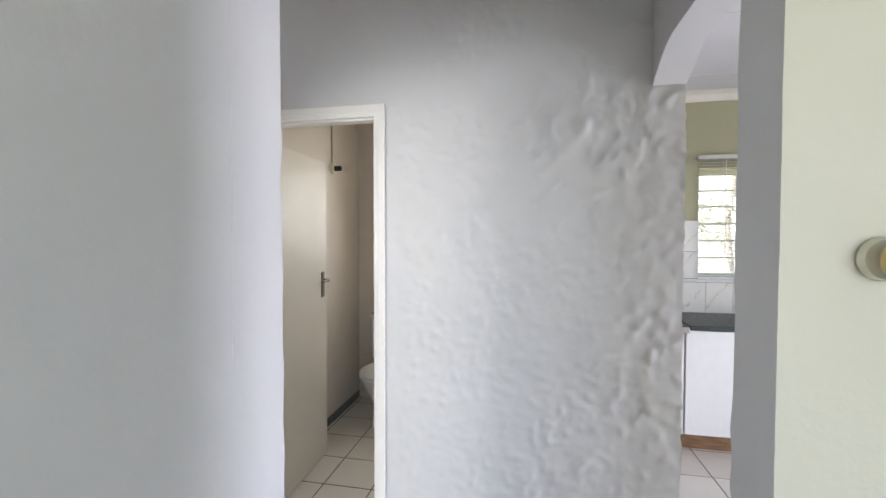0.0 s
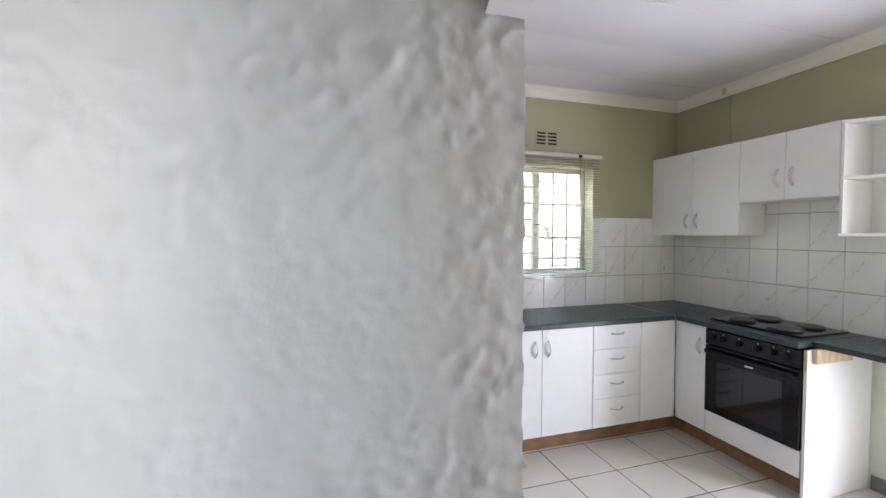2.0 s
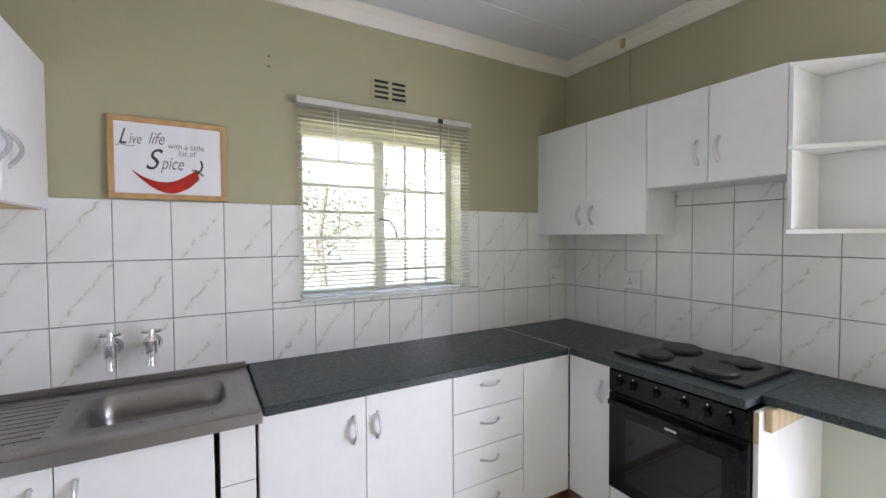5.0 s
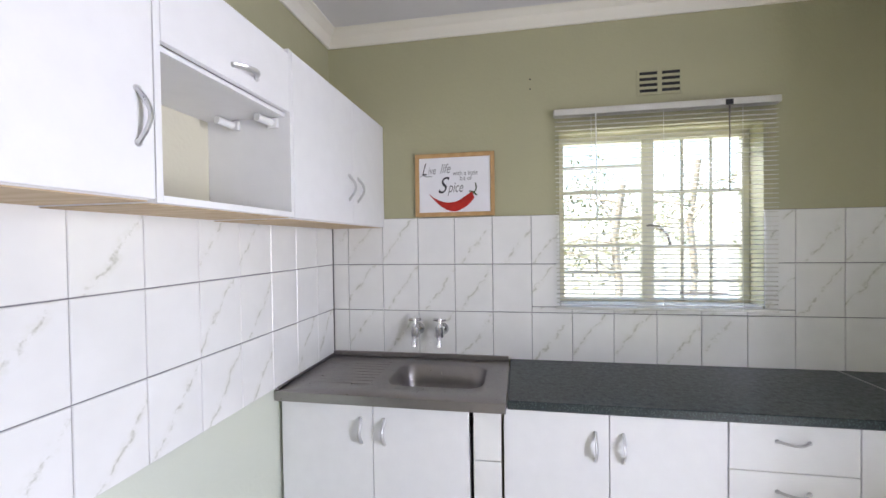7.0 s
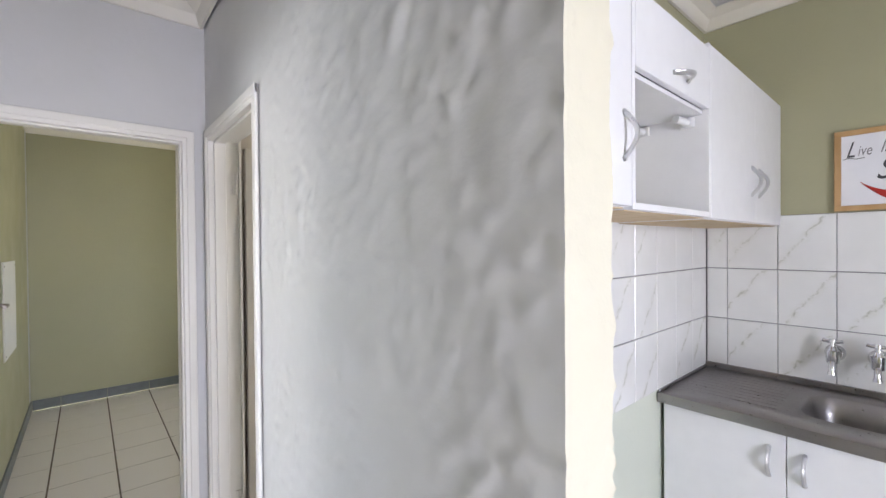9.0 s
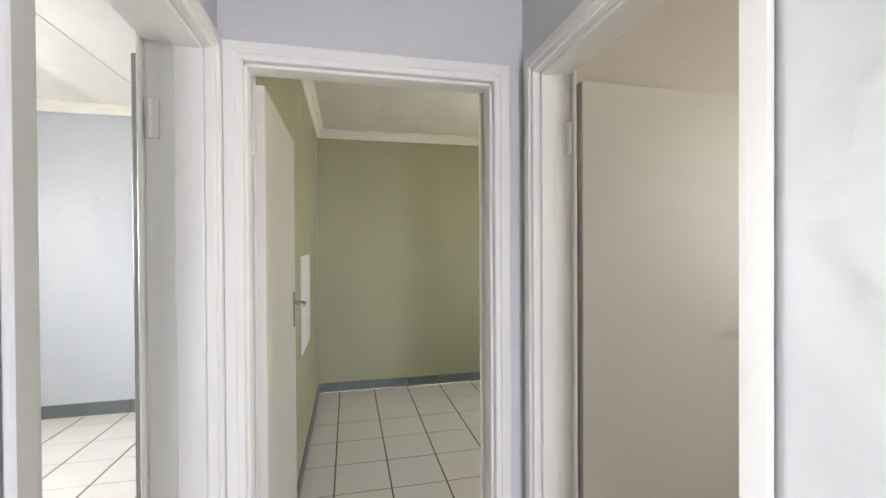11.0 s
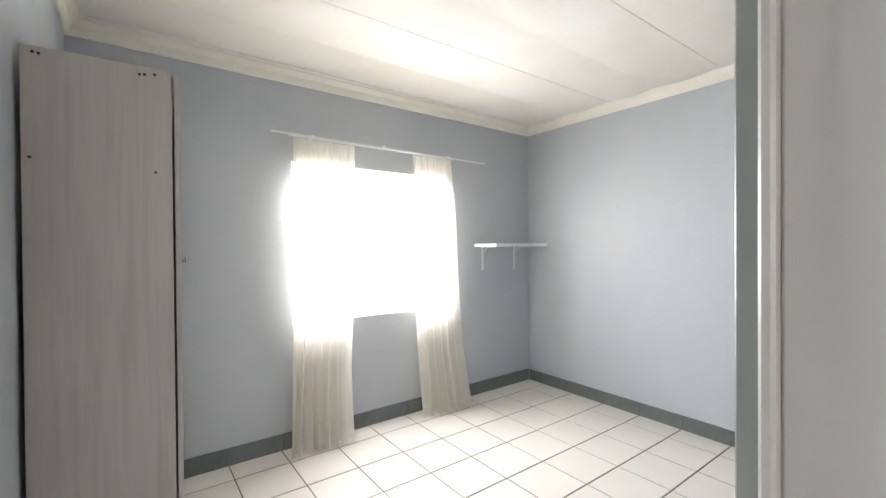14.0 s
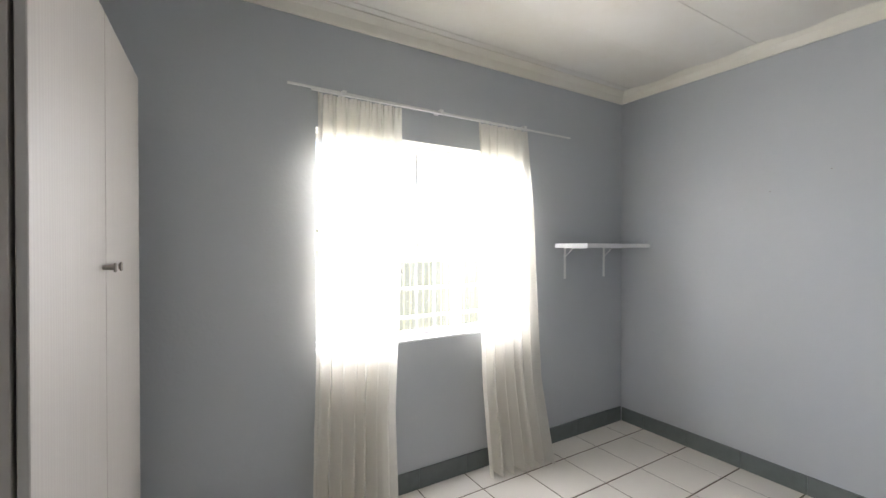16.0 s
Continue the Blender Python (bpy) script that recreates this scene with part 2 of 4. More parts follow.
# ---- mesh helpers ----
def box(bm, x0, x1, y0, y1, z0, z1, bevel=0.0):
    vs = [bm.verts.new((x, y, z)) for x in (x0, x1) for y in (y0, y1) for z in (z0, z1)]
    fs = [bm.faces.new([vs[i] for i in q]) for q in ((0, 1, 3, 2), (4, 6, 7, 5), (0, 4, 5, 1), (2, 3, 7, 6), (0, 2, 6, 4), (1, 5, 7, 3))]
    if bevel:
        es = list({e for f in fs for e in f.edges})
        bmesh.ops.bevel(bm, geom=es, offset=bevel, segments=1, affect="EDGES")
    return bm


def cyl(bm, m, r0, r1, h, seg=20):
    """A capped cone or cylinder from the origin of m along its z."""
    bmesh.ops.create_cone(bm, cap_ends=True, segments=seg, radius1=r0, radius2=r1, depth=h, matrix=m @ Matrix.Translation((0, 0, h / 2)))
    return bm


def tube(bm, pts, r, seg=8, flat=1.0):
    """A round bar along points."""
    rings = []
    for i, p in enumerate(pts):
        d = (Vector(pts[min(i + 1, len(pts) - 1)]) - Vector(pts[max(i - 1, 0)])).normalized()
        a = d.orthogonal().normalized() if not rings else (last - d * last.dot(d)).normalized()
        last = a
        b = d.cross(a)
        rings.append([bm.verts.new(Vector(p) + a * r * math.cos(k * math.tau / seg) + b * r * flat * math.sin(k * math.tau / seg)) for k in range(seg)])
    for q, w in zip(rings, rings[1:]):
        for k in range(seg):
            bm.faces.new((q[k], q[(k + 1) % seg], w[(k + 1) % seg], w[k]))
    bm.faces.new(rings[0][::-1]), bm.faces.new(rings[-1])
    return bm


def mesh_of(name, bm, material, smooth=False):
    bmesh.ops.recalc_face_normals(bm, faces=bm.faces)
    me = bpy.data.meshes.new(name)
    bm.to_mesh(me)
    bm.free()
    for m in material if isinstance(material, (list, tuple)) else (material,):
        me.materials.append(m)
    if smooth:
        for p in me.polygons:
            p.use_smooth = True
        me.set_sharp_from_angle(angle=radians(52))
    return me


def part(name, bm, material, parent, label="", smooth=False):
    ob = new(name, mesh_of(name, bm, material, smooth))
    ob.parent = parent
    return tagged(ob, label)


def thing(name, label, category, group="", kind="", at=None):
    ob = new(name)
    ob.empty_display_size = 0.1
    if at is not None:
        ob.matrix_world = at
    return tagged(ob, label, category, group, kind)


def solid(name, bm, material, label, category, kind="", smooth=False, group=""):
    return tagged(new(name, mesh_of(name, bm, material, smooth)), label, category, group, kind)


B = bmesh.new


# ---- large structure ----
TOPZ = 2.86


def wall(name, along, a0, a1, c0, c1, mats, label, holes=(), z0=0.0, z1=TOPZ):
    """A straight wall along x or y, from a0 to a1, between c0 and c1 across, with holes (a0, a1, z0, z1).
    mats: paint of the low side, of the high side, of the ends and reveals."""
    bm = B()
    cuts = sorted({a0, a1, *(v for h in holes for v in h[:2])})
    for p, q in zip(cuts, cuts[1:]):
        mid, spans = (p + q) / 2, [(z0, z1)]
        for h in holes:
            if h[0] < mid < h[1]:
                spans = [s for lo, hi in spans for s in ((lo, min(hi, h[2])), (max(lo, h[3]), hi)) if s[1] - s[0] > 0.001]
        for lo, hi in spans:
            box(bm, *((p, q, c0, c1) if along == "x" else (c0, c1, p, q)), lo, hi)
    bmesh.ops.remove_doubles(bm, verts=bm.verts, dist=1e-5)
    bm.normal_update()
    ax = 1 if along == "x" else 0
    for f in bm.faces:
        c = f.calc_center_median()[ax]
        f.material_index = 0 if abs(c - c0) < 1e-4 else 1 if abs(c - c1) < 1e-4 else 2
    return solid(name, bm, mats, label, "wall", "structure")


def lumps(p, amp):
    """Trowelled plaster relief at a point of a wall: broad swell, flat dabs with soft rims, small nubs."""
    q = Vector(p)
    warp = Vector((noise.noise(q * 5.0), noise.noise(q * 5.0 + Vector((7, 3, 1))), noise.noise(q * 5.0 + Vector((2, 9, 4))))) * 0.05
    w = q + warp
    swell = noise.noise(q * 3.3)
    dab = noise.noise(Vector((w.x * 12, w.y * 12, w.z * 8.5)) + Vector((3, 1, 7)))
    dab = max(-0.15, min(0.30, dab)) * 2.2
    small = max(0, noise.noise(w * 29.0 + Vector((1, 8, 3))) - 0.08)
    crease = max(0, 1 - abs(noise.noise(w * 7.5 + Vector((9, 2, 4)))) * 9)
    patch = max(0, min(1, 0.55 + noise.noise(q * 1.9 + Vector((5, 5, 5))) * 1.6))
    nub = max(0, noise.noise(q * 47.0 + Vector((4, 4, 1))) - 0.38)
    return amp * (0.14 * swell + (0.5 + 0.5 * patch) * (0.24 * dab + 0.75 * small + 0.10 * crease) + patch * 1.2 * nub)


def rough_wall(name, x0, x1, y0, y1, z0, z1, step, amp, mats, label, arch=None, grow=None):
    """A wall of uneven hand-trowelled plaster. mats: sides facing y, sides facing x. arch: the underside's height along y."""
    nx, ny, nz = (max(1, round((b - a) / step)) for a, b in ((x0, x1), (y0, y1), (z0, z1)))
    bm, grid = B(), {}

    def vert(i, j, k):
        if (i, j, k) not in grid:
            p = [x0 + (x1 - x0) * i / nx, y0 + (y1 - y0) * j / ny, z0 + (z1 - z0) * k / nz]
            if arch:
                low = arch(p[1])
                p[2] = low + (z1 - low) * k / nz
            n = Vector(((i == nx) - (i == 0), (j == ny) - (j == 0), ((k == 0) * -1.0) if arch else 0))
            if n.length > 0:
                d = lumps(p, amp * (grow(p) if grow else 1))
                p = Vector(p) + n.normalized() * d * (1.0 if n.length < 1.1 else 1.5)
            grid[i, j, k] = bm.verts.new(p)
        return grid[i, j, k]

    sides = ((ny, nz, 1, lambda s, t, e: (nx * e, s, t)), (nx, nz, 0, lambda s, t, e: (s, ny * e, t)), (nx, ny, 0, lambda s, t, e: (s, t, nz * e)))
    for a, b, index, face in sides:
        for e in (0, 1):
            for s in range(a):
                for t in range(b):
                    f = bm.faces.new([vert(*face(s + u, t + w, e)) for u, w in ((0, 0), (1, 0), (1, 1), (0, 1))])
                    f.material_index = index
    return solid(name, bm, mats, label, "wall", "structure", True)


# outside walls
wall("wall_north_kitchen", "x", 0.355, 3.60, 3.56, 3.78, (KHAKI, OUTWALL, KHAKI), "khaki painted plaster kitchen wall with a window", [(1.60, 2.53, 1.19, 2.075)])
wall("wall_north_bathroom", "x", -1.33, 0.355, 3.56, 3.78, (BATH, OUTWALL, BATH), "cream painted bathroom end wall", [(-0.6, 0.0, 1.5, 2.1)])
wall("wall_north_olive_room", "x", -4.62, -1.33, 3.56, 3.78, (OLIVE, OUTWALL, OLIVE), "olive painted plaster wall with a window", [(-3.5, -2.3, 1.0, 2.1)])
wall("wall_west", "y", -2.80, 0.70, -4.515, -4.295, (OUTWALL, BLUE, BLUE), "pale blue plaster end wall of the bedroom")
wall("wall_west_olive_room", "y", 0.70, 3.56, -4.62, -4.40, (OUTWALL, OLIVE, OLIVE), "olive plaster end wall of the small room")
wall("wall_south_bedroom", "x", -4.295, -0.32, -2.80, -2.58, (OUTWALL, BLUE, WINWHITE), "pale blue plaster wall with the bedroom window", [(-3.145, -1.695, 0.915, 2.145)])
wall("wall_east", "y", -2.6, 3.56, 3.42, 3.60, (KHAKI, OUTWALL, KHAKI), "khaki painted kitchen wall with an outside door opening", [(0.80, 1.54, 0.90, 2.05)], 0.90)
wall("wall_east_lower", "y", -2.6, 3.56, 3.42, 3.60, (PALE, OUTWALL, PALE), "pale grey-green lower kitchen wall with an outside door opening", [(0.80, 1.54, 0.0, 0.90)], 0.0, 0.90)
wall("wall_south_front_room", "x", -0.32, 3.60, -2.72, -2.60, (OUTWALL, CREAM, CREAM), "cream front room wall with an added unseen window", [(0.05, 1.95, 0.95, 2.05)])
# inside walls
wall("wall_bathroom_kitchen", "y", 1.70, 3.56, 0.235, 0.355, (BATH, KHAKI, KHAKI), "khaki painted wall between bathroom and kitchen", (), 0.915)
wall("wall_bathroom_kitchen_lower", "y", 1.70, 3.56, 0.235, 0.355, (BATH, PALE, PALE), "pale green painted lower wall beside the sink", (), 0.0, 0.915)
wall("wall_bathroom_west", "y", 1.70, 3.56, -1.44, -1.33, (OLIVE, BATH, BATH), "cream painted bathroom side wall")
wall("wall_hall_west", "y", 0.65, 1.70, -1.36, -1.23, (OLIVE, HALL, HALL), "pale grey hall wall round the olive room doorway", [(0.713, 1.495, 0.0, 2.062)])
wall("wall_hall_over_bathroom_door", "x", -1.23, -0.42, 1.58, 1.70, (HALL, BATH, HALL), "pale grey hall wall round the bathroom doorway", [(-1.145, -0.42, 0.0, 2.062)])
wall("wall_partition", "x", -4.295, -1.36, 0.49, 0.70, (BLUE, OLIVE, OLIVE), "thick plaster wall between the two back rooms")
wall("wall_hall_south", "x", -1.36, -0.44, 0.49, 0.65, (BLUE, HALL, HALL), "pale grey hall wall round the bedroom doorway", [(-1.175, -0.485, 0.0, 2.062)])
wall("wall_bedroom_east", "y", -2.58, 0.44, -0.44, -0.255, (BLUE, HALL, HALL), "plaster wall between bedroom and front room")
wall("wall_over_front_opening", "x", -0.255, 0.56, 0.465, 0.585, (CREAM, HALL, HALL), "plaster above the front room opening", (), 2.16)
wall("wall_front_room_north", "x", 1.00, 3.42, 0.465, 0.585, (CREAM, KHAKI, CREAM), "cream painted wall between front room and kitchen")
rough_wall("wall_front_pier", 0.56, 1.00, 0.465, 0.585, 0, TOPZ, 0.03, 0.008, (CREAM, HALL), "cream painted pier with an uneven plaster edge")
rough_wall("wall_hall_pier", -0.44, -0.255, 0.44, 0.585, 0, TOPZ, 0.03, 0.006, (HALL, HALL), "pale grey plaster end of a wall with rounded edges")
rough_wall("wall_textured", -0.42, 0.82, 1.58, 1.70, 0, TOPZ, 0.0115, 0.0125, (HALL, CREAM), "pale grey wall of lumpy hand-trowelled plaster",
           None, lambda p: min(1, max(0, (p[0] + 0.42) / 0.14)) * (0.7 + 0.3 * min(1, max(0, (p[0] + 0.45) / 0.9))))
rough_wall("wall_arch_header", 0.70, 0.82, 0.585, 1.575, 2.1, TOPZ, 0.03, 0.006, (HALL, HALL), "pale plaster header with a rough rounded corner",
           lambda y: 2.205 - 0.10 * max(0, (y - 1.36) / 0.215) ** 1.5 - 0.10 * max(0, (0.80 - y) / 0.215) ** 1.5)


def ceiling(name, x0, x1, y0, y1, z, sag, pitch, material, label, first=0.0):
    """Boards that sag between battens running along x, with a thin joint strip at some of them."""
    bm = B()
    ys = np.linspace(y0, y1, max(8, int((y1 - y0) / 0.03)))
    rows = []
    for y in ys:
        f = ((y - first) / pitch) % 1.0
        dip = z - sag * math.sin(math.pi * f) ** 1.2 * (0.7 + 0.5 * noise.noise(Vector((3.1, y * 0.9, z))))
        rows.append([bm.verts.new((x, y, dip + 0.003 * noise.noise(Vector((x * 0.9, y * 2, 1))))) for x in np.linspace(x0, x1, 14)])
    for a, b in zip(rows, rows[1:]):
        for k in range(13):
            bm.faces.new((a[k], a[k + 1], b[k + 1], b[k]))
    k = math.ceil((y0 - first) / pitch)
    while first + k * pitch < y1:
        y = first + k * pitch
        if y > y0 + 0.05 and k % 2 == 0:
            box(bm, x0, x1, y - 0.012, y + 0.012, z - 0.004, z + 0.004)
        k += 1
    box(bm, x0, x1, y0, y1, z + 0.03, z + 0.05)
    return solid(name, bm, material, label, "ceiling", "structure", False)


ceiling("ceiling_kitchen", 0.355, 3.42, 0.585, 3.56, 2.70, 0.012, 0.45, CEILK, "white painted ceiling boards sagging between battens", 3.2)
ceiling("ceiling_hall", -1.23, 0.70, 0.585, 1.58, 2.70, 0.006, 0.45, CEIL, "white painted hall ceiling")
ceiling("ceiling_bathroom", -1.33, 0.235, 1.70, 3.56, 2.70, 0.006, 0.45, CEIL, "white painted bathroom ceiling")
ceiling("ceiling_front_room", -0.32, 3.42, -2.60, 0.465, 2.70, 0.006, 0.45, CEIL, "white painted front room ceiling")
ceiling("ceiling_bedroom", -4.295, -0.44, -2.58, 0.49, 2.80, 0.016, 0.45, CEIL, "white ceiling boards sagging between battens", -2.46)
ceiling("ceiling_olive_room", -4.40, -1.36, 0.70, 3.56, 2.71, 0.018, 0.42, CEIL, "white ceiling boards with brown water stains", 0.86)
# unseen slab, added so its overhang keeps direct sun out of the windows
solid("roof", box(B(), -5.4, 4.1, -3.4, 4.3, 2.88, 3.02), OUTWALL, "unseen slab added as a roof, eaves wide to block the sun", "roof", "structure")


def cornice(name, pts, z, label="white painted cove cornice", drop=0.085, out=0.075):
    """A cove run round a room: corner points counter-clockwise seen from above."""
    bm = B()
    prof = ((0.0, -drop), (0.012, -drop), (0.018, -drop + 0.01), (out * 0.45, -drop * 0.42), (out - 0.012, -0.014), (out, -0.008), (out, 0.002), (0.0, 0.002))
    n, rings = len(pts), []
    for i, p in enumerate(pts):
        a, c = Vector(pts[i - 1]), Vector(pts[(i + 1) % n])
        p = Vector(p)
        d0, d1 = (p - a).normalized(), (c - p).normalized()
        m = Vector((-d0.y, d0.x)) + Vector((-d1.y, d1.x))
        m = m / max(0.2, m.dot(Vector((-d0.y, d0.x))))
        rings.append([bm.verts.new((p.x + m.x * (o + 0.001), p.y + m.y * (o + 0.001), z + h)) for o, h in prof])
    for i in range(n):
        a, b = rings[i], rings[(i + 1) % n]
        for k in range(len(prof)):
            bm.faces.new((a[k], b[k], b[(k + 1) % len(prof)], a[(k + 1) % len(prof)]))
    return solid(name, bm, CORN, label, "cornice", "structure")


cornice("cornice_kitchen", [(0.355, 1.71), (0.83, 1.71), (0.83, 0.585), (3.42, 0.585), (3.42, 3.56), (0.355, 3.56)], 2.70)
cornice("cornice_hall", [(-1.23, 0.65), (-0.44, 0.65), (-0.44, 0.585), (0.70, 0.585), (0.70, 1.572), (-1.23, 1.572)], 2.70)
cornice("cornice_bedroom", [(-4.295, -2.58), (-0.44, -2.58), (-0.44, 0.49), (-4.295, 0.49)], 2.80)
cornice("cornice_olive_room", [(-4.40, 0.70), (-1.36, 0.70), (-1.36, 1.70), (-1.44, 1.70), (-1.44, 3.56), (-4.40, 3.56)], 2.71)

# ground outside
solid("ground", box(B(), -150, 150, -150, 150, -0.30, -0.20), SOIL, "dry lawn and soil round the house", "ground", "structure")


# ---- doors and frames ----
def door_frame(name, label, m, w, h, depth, hinge_left=True):
    """A stepped steel frame. m: its foot at the middle of the opening, x across, y through the wall (0 is the face towards us)."""
    f = thing(name, label, "door frame", "steel door frames", "structure", m)
    o = w / 2

    def jamb(s):
        bm = B()
        for a, b, y0, y1 in ((o - 0.034, o, -0.012, 0.0), (o - 0.052, o - 0.020, -0.006, 0.02), (o - 0.060, o - 0.022, 0.02, depth * 0.55), (o - 0.044, o - 0.022, depth * 0.55, depth), (o - 0.058, o, depth, depth + 0.012)):
            box(bm, *sorted((s * a, s * b)), y0, y1, 0, h, 0.003)
        return bm

    part("jamb", jamb(-1), GLOSS, f), part("jamb", jamb(1), GLOSS, f)
    bm = B()
    for a, b, y0, y1 in ((0.034, 0.0, -0.0125, 0.0), (0.052, 0.020, -0.0065, 0.02), (0.060, 0.022, 0.02, depth * 0.55), (0.044, 0.022, depth * 0.55, depth)):
        box(bm, -o + b * 0.99, o - b * 0.99, y0, y1, h - a, h - b + 0.0005, 0.003)
    part("head", bm, GLOSS, f)
    s = -1 if hinge_left else 1
    for z in (0.22, h - 0.30):
        bm = cyl(B(), Matrix.Translation((s * (o - 0.052), depth * 0.9, z)), 0.008, 0.008, 0.10, 10)
        box(bm, *sorted((s * (o - 0.051), s * (o - 0.042))), depth * 0.78, depth * 0.9, z, z + 0.10)
        part("hinge", bm, GLOSS, f, "painted steel hinge")
    return f


def lever_handle(parent, x, z, y, s, mat=NICKEL):
    """A lever on a plate. s: the way the lever points along x; y: the leaf's face, out towards -y."""
    p = part("handle_plate", box(B(), x - 0.02, x + 0.02, y - 0.006, y, z - 0.085, z + 0.085, 0.002), mat, parent, "worn steel handle plate")
    bm = tube(B(), [(x, y - 0.004, z + 0.03), (x, y - 0.045, z + 0.03), (x + s * 0.015, y - 0.052, z + 0.03), (x + s * 0.10, y - 0.050, z + 0.028)], 0.009, 10)
    part("lever", bm, mat, p, "steel lever", True)


def door_leaf(name, label, m, w, h, handle_z, edge_mat=None):
    """A flush door. m: the foot of the hinge edge, the leaf runs along x, faces -y and +y (0 to 0.04)."""
    d = thing(name, label, "door", "flush inside doors", "", m)
    part("leaf", box(B(), 0.0, w, 0, 0.04, 0.008, h, 0.002), edge_mat or DOOR, d)
    lever_handle(d, w - 0.06, handle_z, 0.0, -1)
    back = part("handle_plate", box(B(), w - 0.08, w - 0.04, 0.04, 0.046, handle_z - 0.085, handle_z + 0.085, 0.002), NICKEL, d)
    part("lever", tube(B(), [(w - 0.06, 0.044, handle_z + 0.03), (w - 0.06, 0.088, handle_z + 0.03), (w - 0.15, 0.09, handle_z + 0.03)], 0.009, 10), NICKEL, back, "", True)
    for z in (0.25, h - 0.26):
        part("hinge_plate", box(B(), -0.002, 0.0, 0.006, 0.034, z, z + 0.09), edge_mat or DOOR, d)
    return d


# bathroom, olive room and bedroom frames: face towards the hall
door_frame("door_frame_bathroom", "cream enamelled steel frame of the bathroom doorway", pose(-0.78, 1.574, 0), 0.80, 2.10, 0.13)
door_frame("door_frame_olive_room", "cream enamelled steel frame of the olive room doorway", pose(-1.225, 1.096, 0, 0, 0, 90), 0.864, 2.10, 0.135)
door_frame("door_frame_bedroom", "white enamelled steel frame of the bedroom doorway", pose(-0.83, 0.655, 0, 0, 0, 180), 0.76, 2.10, 0.165, False)
door_leaf("bathroom_door", "cream flush door standing open into the bathroom", pose(-1.122, 1.735, 0.0, 0, 0, 91.0), 0.78, 2.035, 1.20)
olive_leaf = door_leaf("olive_room_door", "cream flush door standing open against the olive wall", pose(-1.375, 0.748, 0, 0, 0, 180), 0.75, 2.035, 1.21)
part("latch_plate", box(B(), 0.665, 0.695, -0.0, 0.041, 1.33, 1.44, 0.001), DARK, olive_leaf, "dark worn old lock cut-out")
bed_leaf = thing("bedroom_door", "grey-green door, shade in its colour, folded back on the bedroom wall", "door", "flush inside doors", "", pose(-1.205, 0.484, 0, 0, 0, 180))
part("leaf", box(B(), 0, 0.70, 0.0, 0.04, 0.008, 2.035, 0.002), GREYDOOR, bed_leaf)
for z in (0.25, 1.79):
    part("hinge_plate", box(B(), -0.002, 0.0, 0.004, 0.036, z, z + 0.09), GREYDOOR, bed_leaf)
lever_handle(bed_leaf, 0.64, 1.2, 0.0, -1)

knob = thing("coat_hook", "round brass coat hook on the cream wall", "coat hook", "", "", pose(0.672, 0.455, 1.492))
part("rose", cyl(B(), pose(0, 0.004, 0, 90), 0.028, 0.026, 0.012, 24), CREAM, knob, "painted backing disc")
bm = B()
bmesh.ops.create_uvsphere(bm, u_segments=20, v_segments=12, radius=0.027, matrix=Matrix.Translation((0, -0.036, 0)) @ Matrix.Diagonal((1, 0.8, 1, 1)))
cyl(bm, pose(0, 0.0, 0, 90), 0.011, 0.011, 0.03, 14)
part("ball", bm, BRASS, knob, "", True)


# ---- windows ----
def window(name, label, x0, x1, z0, z1, y, out, metal, mullions, panes):
    """A steel window in a wall along x. out: +1 where outside lies towards +y. panes: (x0, x1, bars across, bars up)."""
    w = thing(name, label, "window", "", "structure")
    d = 0.02
    bm = B()
    for a, b, c, e in ((x0, x1, z1 - 0.035, z1), (x0, x1, z0, z0 + 0.035), (x0, x0 + 0.035, z0 + 0.035, z1 - 0.035), (x1 - 0.035, x1, z0 + 0.035, z1 - 0.035)):
        box(bm, a, b, y - d, y + d, c, e, 0.003)
    part("frame", bm, metal, w)
    for x in mullions:
        part("mullion", box(B(), x - 0.03, x + 0.03, y - d - 0.004, y + d, z0 + 0.035, z1 - 0.035, 0.003), metal, w)
    for a, b, levels, ups in panes:
        bm = B()
        for lv in levels:
            z = z0 + (z1 - z0) * (1 - lv)
            box(bm, a, b, y - 0.012, y + 0.010, z - 0.009, z + 0.009)
        part("glazing_bar", bm, metal, w)
        for u in ups:
            x = a + (b - a) * u
            part("upright_bar", box(B(), x - 0.008, x + 0.008, y - 0.0165, y - 0.0125, z0 + 0.035, z1 - 0.035), metal, w)
        glass = part("pane", box(B(), a, b, y + out * 0.0125, y + out * 0.0165, z0 + 0.03, z1 - 0.03), GLASS, w, "clear window glass")
        glass.visible_shadow = False
    return w


kw = window("window_kitchen", "cream steel casement window with glazing and burglar bars", 1.60, 2.53, 1.19, 2.075, 3.70, 1, WINMETAL, [2.055],
            [(1.635, 2.025, (0.18, 0.33, 0.49, 0.65, 0.81), ()), (2.085, 2.495, (0.34, 0.66, 0.86), (0.33, 0.66))])
part("sill", box(B(), 1.602, 2.528, 3.562, 3.68, 1.191, 1.205, 0.002), TILE, kw, "white tiled window sill")
part("stay_handle", tube(B(), [(2.05, 3.672, 1.60), (2.06, 3.650, 1.602), (2.10, 3.645, 1.595), (2.14, 3.648, 1.55), (2.155, 3.65, 1.50)], 0.006, 8), NICKEL, kw, "dark curved catch handle", True)
part("peg_stay", box(B(), 2.20, 2.42, 3.655, 3.665, 1.245, 1.258, 0.002), NICKEL, kw)
